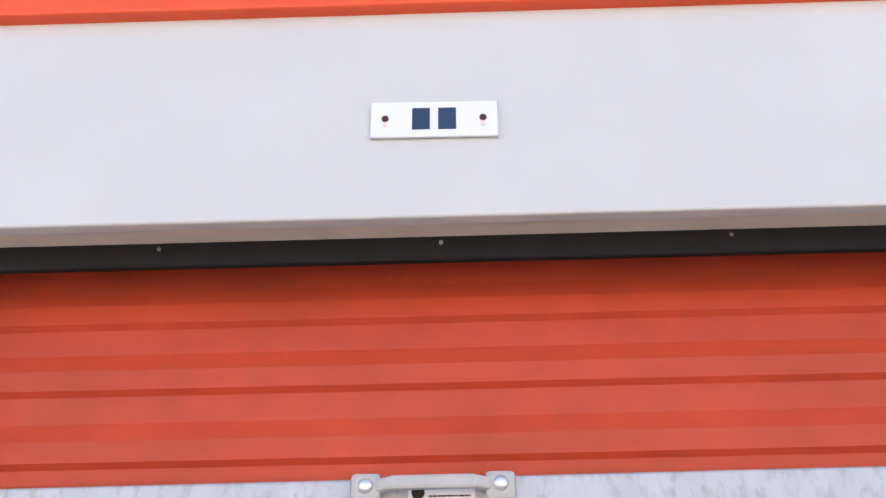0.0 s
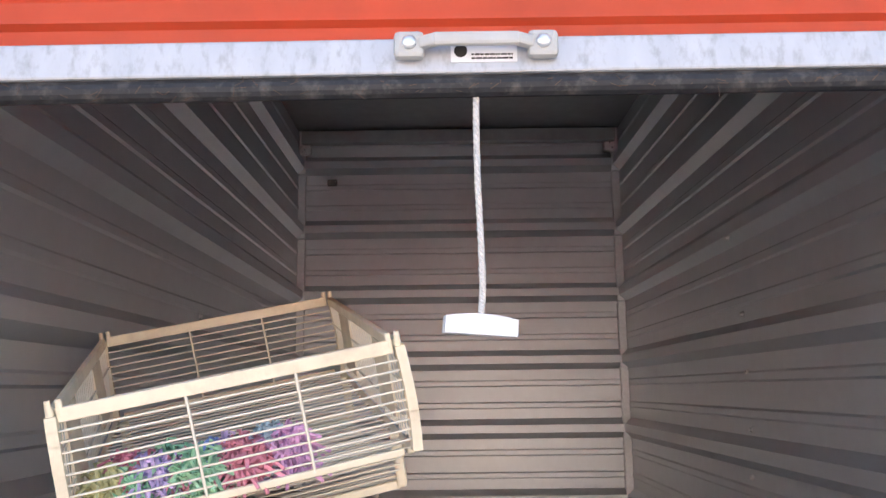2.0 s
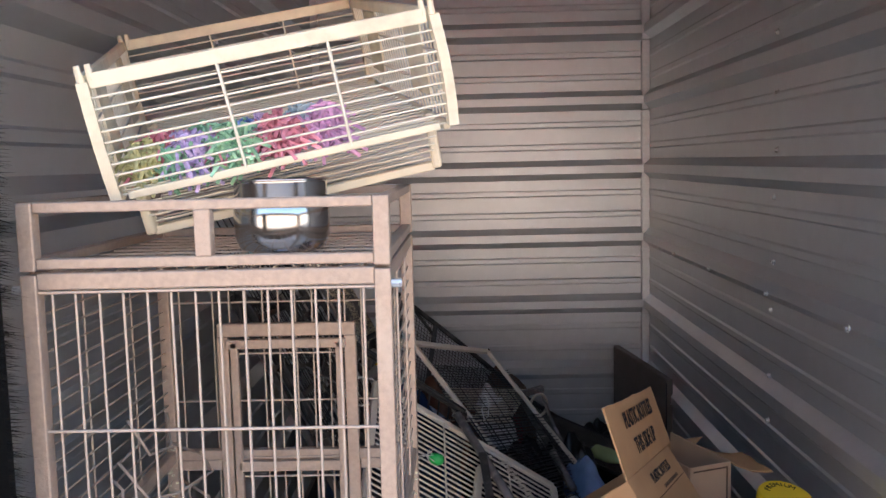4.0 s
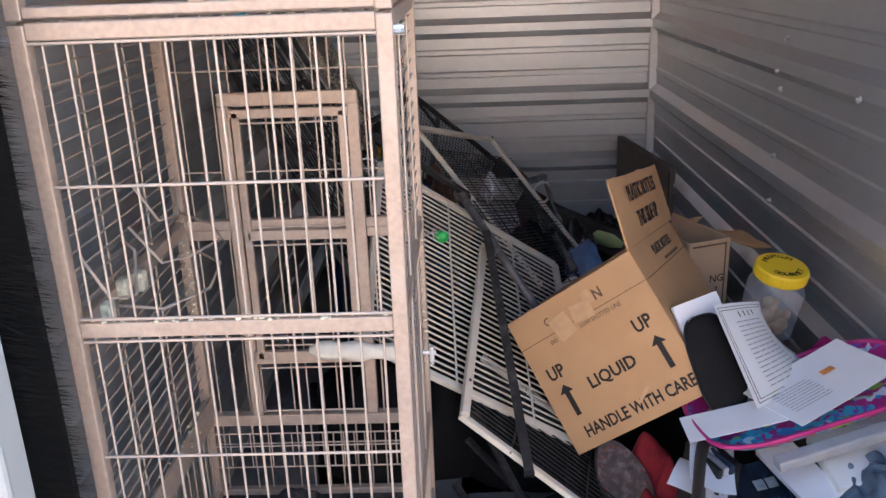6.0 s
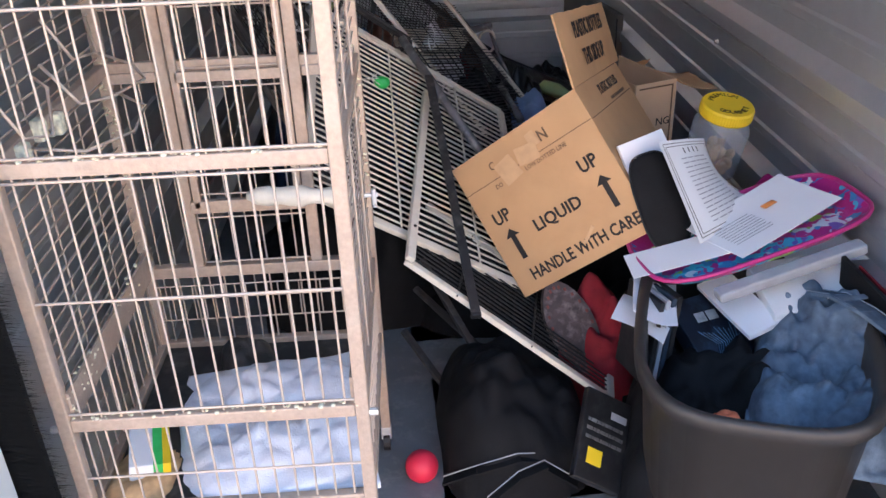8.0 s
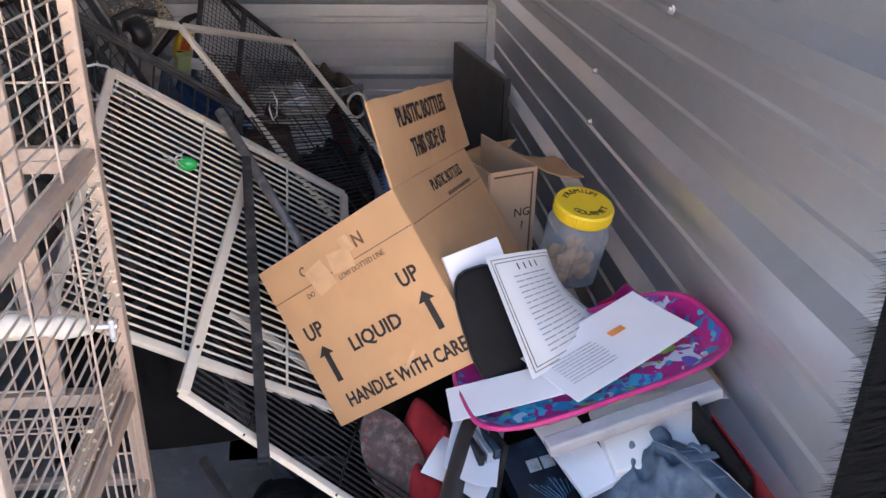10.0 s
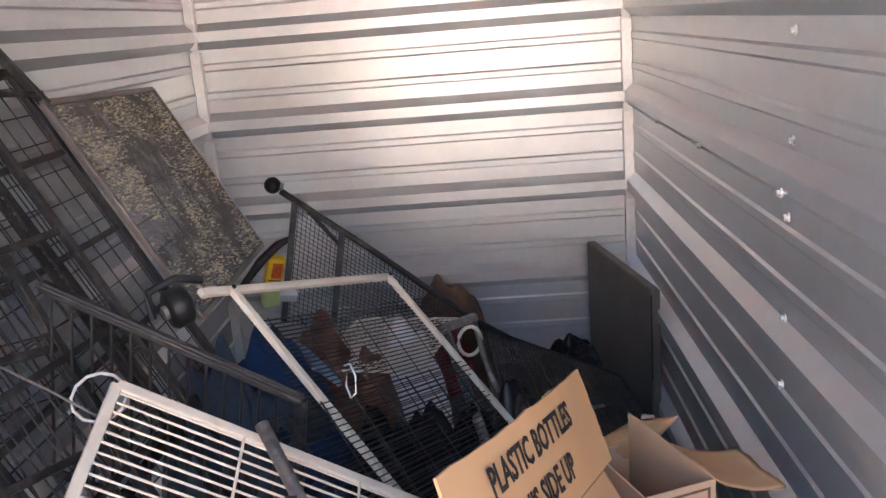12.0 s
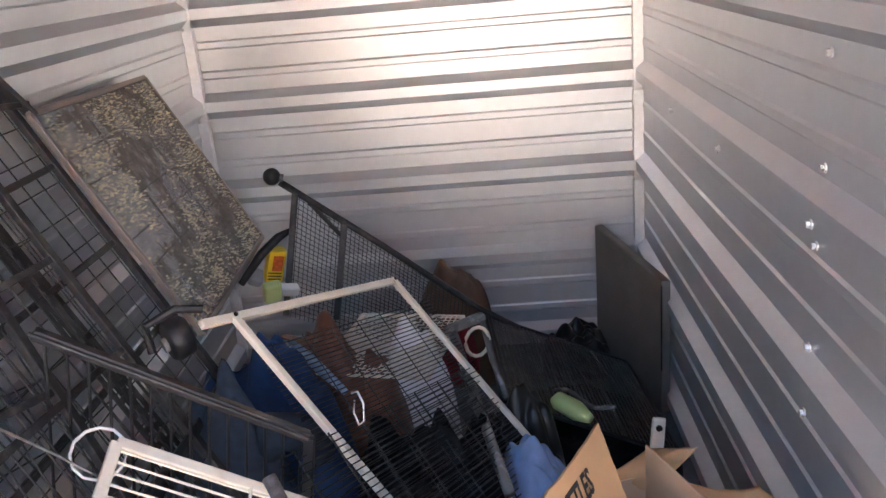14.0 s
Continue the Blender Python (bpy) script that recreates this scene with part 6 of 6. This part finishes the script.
part("low_rail", beam(bmesh.new(), H0 + HV, H1 + HV, 0.012, 0.012, (0, 0, 1), 0.002), M_BLACK, hc)
for k in range(14):
    p = H0.lerp(H1, (k + 0.5) / 14)
    rod("bar", p, p + HV, 0.0026, M_BLACK, hc)
lw = thing("loose_wire", (-0.35, 1.1, 0.7), "thin bent grey wire across the crates", "wire")
part("wire", tube(bmesh.new(), [(-0.50, 1.12, 0.80), (-0.40, 1.11, 0.745), (-0.31, 1.10, 0.69)], 0.002, 6), M_PIPE, lw, "", True)

# ---- brown metal tray standing at the back right ----
bt = thing("metal_tray", (0.66, 2.63, FLOOR), "large brown metal tray standing on edge by the wall", "tray")
t0, t1 = Vector((0.560, 2.827, 0.0)), Vector((0.702, 2.440, 0.0))
tx = (t1 - t0).normalized()
tn = Vector((-tx.y, tx.x, 0))
if tn.x < 0:
    tn = -tn
tz = lambda f: 0.445 - 0.058 * f
bm = bmesh.new()
vs = []
for q, f in ((t0, 0), (t1, 1)):
    for s in (0.0, 0.030):
        for z in (FLOOR, tz(f)):
            vs.append(bm.verts.new(Vector((q.x, q.y, z)) + tn * s))
for idx in ((0, 1, 5, 4), (2, 3, 7, 6), (0, 1, 3, 2), (4, 5, 7, 6), (1, 3, 7, 5), (0, 2, 6, 4)):
    bm.faces.new([vs[i] for i in idx])
bmesh.ops.bevel(bm, geom=bm.edges[:], offset=0.003, segments=2, affect="EDGES")
part("tray_body", bm, M_BOARD, bt)
part("lip", beam(bmesh.new(), t1 - tn * 0.002 + Vector((0, 0, 0.10)), t1 - tn * 0.002 + Vector((0, 0, tz(1) - 0.012)), 0.004, 0.012, (0, 1, 0), 0.001), M_DKBAR, bt)

# ---- soft goods heaped over the floor ----
HEAPS = [
    ("garbage_bag", (0.48, 2.80, FLOOR), 0.12, 0.12, 0.22, 41, 0, M_BIN, "crumpled black garbage bag by the back wall", "bag", 0.6),
    ("garbage_bag", (0.24, 1.97, FLOOR), 0.12, 0.14, 0.42, 42, 20, M_BIN, "black plastic bag under the wire panels", "bag", 0.5),
    ("duffel_bag", (0.07, 2.80, FLOOR), 0.15, 0.12, 0.49, 43, 0, M_OLIVE, "brown canvas duffel bag against the back wall", "bag", 0.2),
    ("red_shirt", (0.05, 2.60, 0.06), 0.10, 0.08, 0.22, 44, 0, M_RED, "dark red cloth under the cart", "cloth", 0.5),
    ("blue_blanket", (-0.335, 1.865, FLOOR), 0.270, 0.120, 0.76, 45, -27, M_NAVY, "navy blue blanket heaped beside the crates", "blanket", 0.16),
    ("leather_bag", (-0.25, 2.09, FLOOR), 0.23, 0.110, 0.63, 47, -28, M_BROWN, "slouched brown leather bag", "bag", 0.22),
    ("leather_bag", (-0.08, 2.03, 0.0), 0.075, 0.06, 0.44, 48, 0, M_BROWN, "brown leather pouch beside the cart", "bag", 0.35),
    # The dark cloth heaps are filler, added to blacken gaps and hide bare floor.
    ("dark_cloth", (0.04, 1.74, FLOOR), 0.22, 0.25, 0.42, 49, 0, M_BLACKBAG, "added dark cloth filler heaped under the frames", "clothes", 0.7),
    ("dark_cloth", (-0.28, 1.28, FLOOR), 0.28, 0.30, 0.32, 50, 10, M_BLACKBAG, "added dark cloth filler under the crate panels", "clothes", 0.7),
    ("dark_cloth", (0.10, 1.20, FLOOR), 0.24, 0.28, 0.20, 51, 0, M_BLACKBAG, "added dark cloth filler behind the cardboard box", "clothes", 0.7),
    ("dark_cloth", (0.46, 2.17, FLOOR), 0.24, 0.42, 0.10, 52, 0, M_BLACKBAG, "added dark filler hiding the floor under the mesh", "sheeting", 0.7),
    ("dark_cloth", (0.55, 1.30, FLOOR), 0.17, 0.38, 0.31, 53, 0, M_BLACKBAG, "added black cloth filler below the small carton", "clothes", 0.6),
    ("dark_cloth", (0.33, 0.92, FLOOR), 0.22, 0.26, 0.26, 54, 0, M_BLACKBAG, "added black cloth filler under the cardboard box", "clothes", 0.5),
    ("blue_shirt", (0.315, 1.74, 0.08), 0.125, 0.12, 0.25, 55, 30, mat("pale blue cotton", (0.22, 0.34, 0.58), 0.9, 0, 0.12, 20, 0.4, 300), "pale blue shirt between frame and box", "shirt", 0.6),
    ("white_shirt", (0.22, 1.62, 0.08), 0.085, 0.08, 0.22, 56, 0, M_PAPER, "white cloth under the frame leg", "cloth", 0.6),
    ("paper_bag", (0.0, 2.12, 0.08), 0.10, 0.06, 0.35, 61, 20, M_PAPER, "crumpled white paper bag under the basket", "bag", 0.5),
    ("red_jacket", (0.27, 0.66, FLOOR), 0.07, 0.10, 0.36, 57, 15, M_RED, "red jacket squeezed beside the tote", "jacket", 0.5),
    ("black_bag", (0.065, 0.56, FLOOR), 0.155, 0.21, 0.25, 58, 4, M_BLACKBAG, "black nylon bag on the floor by the cage", "bag", 0.30),
    ("dark_cloth", (0.43, 0.36, 0.02), 0.17, 0.25, 0.255, 59, -12, M_BLACKBAG, "added dark cloth filler inside the tote", "clothes", 0.5),
]
for nm, c, sx, sy, h, sd, rz, mt, lab, cat, am in HEAPS:
    single(nm, cloth(c, sx, sy, h, sd, rz, 48, 6.5, am, fine=0.10), mt, lab, cat, True)

denim = thing("denim_shirt", (-0.34, 1.60, FLOOR), "dark denim shirt pushed into the crate", "shirt")
part("shirt_body", cloth((-0.34, 1.60, 0.0), 0.17, 0.11, 0.64, 46, -10, 60, 6.5, 0.38, fine=0.14), M_DARKDENIM, denim, "", True)
part("sleeve", tube(bmesh.new(), [(-0.25, 1.56, 0.44), (-0.22, 1.54, 0.50), (-0.18, 1.55, 0.49), (-0.14, 1.58, 0.42)], [0.030, 0.042, 0.040, 0.028], 12), M_DARKDENIM, denim, "bunched sleeve", True)

strap = thing("bag_strap", (0.08, 0.36, 0.0), "black webbing strap with pale piping on the floor", "strap")
for k, pts in enumerate(([(-0.08, 0.375, 0.0), (-0.02, 0.36, 0.035), (0.06, 0.37, 0.05), (0.14, 0.40, 0.02)], [(0.0, 0.345, -0.03), (0.06, 0.355, 0.02), (0.11, 0.37, 0.03), (0.17, 0.36, -0.01)])):
    bm = bmesh.new()
    for a, b in zip(pts, pts[1:]):
        beam(bm, a, Vector(b) + (Vector(b) - Vector(a)) * 0.06, 0.028, 0.004, (0, 0, 1))
    part("webbing", bm, M_BLACKBAG, strap)
    part("piping", tube(bmesh.new(), [Vector(p) + Vector((0, -0.004, 0.014)) for p in pts], 0.0012, 5), M_LGREY, strap)

bm = bmesh.new()
bmesh.ops.create_uvsphere(bm, u_segments=28, v_segments=18, radius=0.033, matrix=Matrix.Translation((-0.121, 0.437, FLOOR + 0.033)))
single("red_ball", bm, M_REDBALL, "matt pinkish-red rubber ball on the floor", "ball", True)

dv = thing("disc_case", (0.25, 0.36, FLOOR), "black printed software case leaning by the tote", "case")
dmx = plane_frame((0.195, 0.42, 0.165), (0.085, 0.0, -0.055), (0.075, -0.115, -0.14))
part("case_body", B((0.05, 0.085, 0), (0.10, 0.175, 0.016), dmx, 0.002), M_BLACK, dv)
sd = 1 if (dmx.to_3x3() @ Vector((0, 0, 1))).z > 0 else -1
part("yellow_sticker", B((0.035, 0.125, sd * 0.0085), (0.032, 0.030, 0.0008), dmx), M_YELLOW, dv, "yellow price sticker")
part("print_block", B((0.075, 0.035, sd * 0.0085), (0.035, 0.014, 0.0008), dmx), M_LGREY, dv)
bars_text(dmx @ Matrix.Translation((0.01, 0.05, sd * 0.0086)), 0.08, 0.05, 3, M_PIPE, dv, "print", 15, 0.4)

shoe = thing("shoe", (0.20, 0.70, 0.1), "worn dark shoe lying sole up under the box", "shoe")
sm = plane_frame((0.165, 0.69, 0.235), (0.10, -0.10, -0.20), (0.09, 0.03, 0.03))
bm = bmesh.new()
n = 28
for z in (0.0, 0.020):
    vs = []
    for k in range(n):
        a = 2 * math.pi * k / n
        w = 0.043 * (1 - 0.22 * math.cos(a) - 0.15 * math.cos(2 * a))
        vs.append(bm.verts.new(sm @ Vector((0.11 + 0.115 * math.cos(a), w * math.sin(a), z))))
    bm.faces.new(vs if z else vs[::-1])
bm.verts.ensure_lookup_table()
for k in range(n):
    bm.faces.new((bm.verts[k], bm.verts[(k + 1) % n], bm.verts[n + (k + 1) % n], bm.verts[n + k]))
sole = part("sole", bm, M_SHOE, shoe, "scuffed patterned sole")
bm = bmesh.new()
for k in range(24):
    a = 2 * math.pi * k / 24
    w = 0.036 * (1 - 0.22 * math.cos(a) - 0.15 * math.cos(2 * a))
    box(bm, (0.11 + 0.100 * math.cos(a), w * math.sin(a), 0.021), (0.007, 0.005, 0.004), sm)
part("tread", bm, mat("worn red-brown tread", (0.16, 0.05, 0.04), 0.8, 0, 0.3, 60), sole)

# white wire basket panel and grey handle in the heap
WM = plane_frame((-0.155, 2.30, 0.405), (0.33, -0.10, 0.015), (0.20, -0.42, -0.02))
wb = thing("wire_basket", WM.translation, "white coated wire basket side in the heap", "basket")
frame_bars(WM, 0.30, 0.30, 0.006, M_IVORY, wb, "rim_wire")
bm = grid_panel(bmesh.new(), WM, 0.30, 0.30, 22, 22, 0.0018, 4)
tagged(part("mesh", bm, M_IVORY, wb, "white diamond mesh"), kind="stuff")
hd = thing("luggage_cart", (0.2, 1.75, 0.2), "grey plastic cart handle with a cord loop", "handle")
part("grip", beam(bmesh.new(), (0.085, 2.10, 0.430), (0.185, 2.16, 0.440), 0.026, 0.022, (0, 0, 1), 0.006), M_PIPE, hd)
part("stem", tube(bmesh.new(), [(0.100, 2.125, 0.425), (0.160, 1.87, 0.352), (0.222, 1.62, 0.274)], 0.0125, 12), M_PIPE, hd, "", True)
part("arm", tube(bmesh.new(), [(0.178, 2.155, 0.435), (0.20, 2.06, 0.36), (0.23, 1.98, 0.30)], 0.007, 8), M_PIPE, hd, "", True)
ring = [Vector((0.165 + 0.030 * math.cos(a), 2.10 + 0.012 * math.cos(a), 0.395 + 0.040 * math.sin(a))) for a in [k * 0.45 for k in range(14)]]
part("cord_loop", tube(bmesh.new(), ring, 0.005, 8, True), M_IVORY, hd, "ivory cord loop", True)

# bits: yellow box, bottle, brush, cans
yb = thing("yellow_carton", (-0.42, 2.5, 0.5), "small yellow printed carton behind the cart", "carton")
ym = pose(-0.425, 2.46, 0.515, 12, 14, 25)
part("carton_body", B((0, 0, 0), (0.05, 0.04, 0.10), ym, 0.002), M_YELLOW, yb)
part("printed_panel", B((0.004, -0.0205, 0.012), (0.030, 0.001, 0.05), ym), mat("orange print", (0.6, 0.12, 0.03), 0.5, 0, 0.3, 90), yb)
bars_text(ym @ Matrix.Translation((-0.02, -0.0208, -0.045)) @ pose(0, 0, 0, 90), 0.04, 0.03, 3, M_INK, yb, "print", 17)
sc = thing("hanger", (-0.42, 2.45, 0.55), "curved black plastic arm by the tray", "arm")
part("arm", tube(bmesh.new(), [(-0.50, 2.35, 0.50), (-0.45, 2.42, 0.56), (-0.40, 2.45, 0.60), (-0.365, 2.46, 0.615)], [0.010, 0.014, 0.013, 0.008], 10), M_BLACK, sc, "", True)
for k, (p, s, mt, lab) in enumerate((((-0.40, 2.30, 0.49), (0.05, 0.03, 0.06), M_LIME, "crumpled pale green package"), ((-0.37, 2.36, 0.47), (0.06, 0.03, 0.03), M_PAPER, "torn white and blue package"), ((-0.47, 2.40, 0.50), (0.04, 0.05, 0.03), M_LGREY, "grey plastic piece"))):
    bm = box(bmesh.new(), (0, 0, 0), s, pose(*p, 20 + 9 * k, 15 * k, 30), 0.006)
    single("package", bm, mt, lab + " in the heap", "package")
gb2 = thing("green_bottle", (0.39, 2.0, 0.24), "pale green plastic scoop on the wire panel", "scoop")
part("scoop", tube(bmesh.new(), [(0.345, 2.06, 0.235), (0.36, 2.05, 0.240), (0.40, 2.0, 0.238), (0.43, 1.96, 0.236)], [0.008, 0.024, 0.026, 0.012], 12), M_LIME, gb2, "", True)
cb2 = thing("cord_coil", (0.50, 1.56, 0.25), "bright green and black braided cord", "cord")
for k in range(3):
    rr = [Vector((0.50 + (0.016 + 0.005 * k) * math.cos(a), 1.56 + (0.014 + 0.004 * k) * math.sin(a), 0.262 + 0.007 * k)) for a in [j * 0.45 for j in range(14)]]
    part("coil", tube(bmesh.new(), rr, 0.0045, 6, True), M_GREEN if k != 1 else M_BLACK, cb2, "", True)
br = thing("scrub_brush", (0.60, 1.98, 0.17), "pale plastic brush with a holed handle", "brush")
part("handle", beam(bmesh.new(), (0.585, 1.95, 0.10), (0.602, 1.985, 0.215), 0.034, 0.012, (0, 1, 0), 0.005), M_IVORY, br)
part("hang_hole", tube(bmesh.new(), [(0.598, 1.967, 0.196), (0.598, 1.962, 0.196)], 0.008, 12), M_INK, br)
# loose hand-towels and wrap at the cart's foot
rw = [Vector((0.36 + 0.14 * k / 12, 2.15 - 0.01 * k, 0.215 + 0.012 * math.sin(k * 0.6))) for k in range(13)]
single("bent_wire", tube(bmesh.new(), rw, 0.006, 8), M_PIPE, "bent grey wire handle on the crate panel", "handle", True)

ls = thing("leather_strap", (-0.25, 2.1, 0.4), "tan leather strap with a buckle over the bag", "strap")
pts = [Vector((-0.36, 2.20, 0.400)), Vector((-0.30, 2.13, 0.415)), Vector((-0.23, 2.08, 0.412)), Vector((-0.15, 2.02, 0.375))]
bm = bmesh.new()
for a, b in zip(pts, pts[1:]):
    beam(bm, a, b + (b - a) * 0.05, 0.024, 0.004, (0, 0, 1))
part("webbing", bm, mat("tan leather", (0.26, 0.12, 0.06), 0.5, 0, 0.2, 40, 0.2, 150), ls)
part("buckle", tube(bmesh.new(), [Vector((-0.155, 2.025, 0.386)) + Vector((0.014 * math.cos(a), 0.014 * math.sin(a), 0)) for a in [k * 0.6283 for k in range(10)]], 0.002, 6, True), M_STEEL, ls, "steel ring buckle", True)

fold = thing("folded_cloth", (-0.22, 1.97, 0.40), "pale blue folded cloth edge under the leather bag", "cloth")
part("fold", tube(bmesh.new(), [(-0.30, 2.045, 0.452), (-0.25, 1.985, 0.440), (-0.20, 1.93, 0.420), (-0.145, 1.88, 0.392)], [0.008, 0.013, 0.013, 0.008], 10), mat("faded blue cotton", (0.26, 0.36, 0.50), 0.9, 0, 0.15, 30, 0.5, 300), fold, "", True)
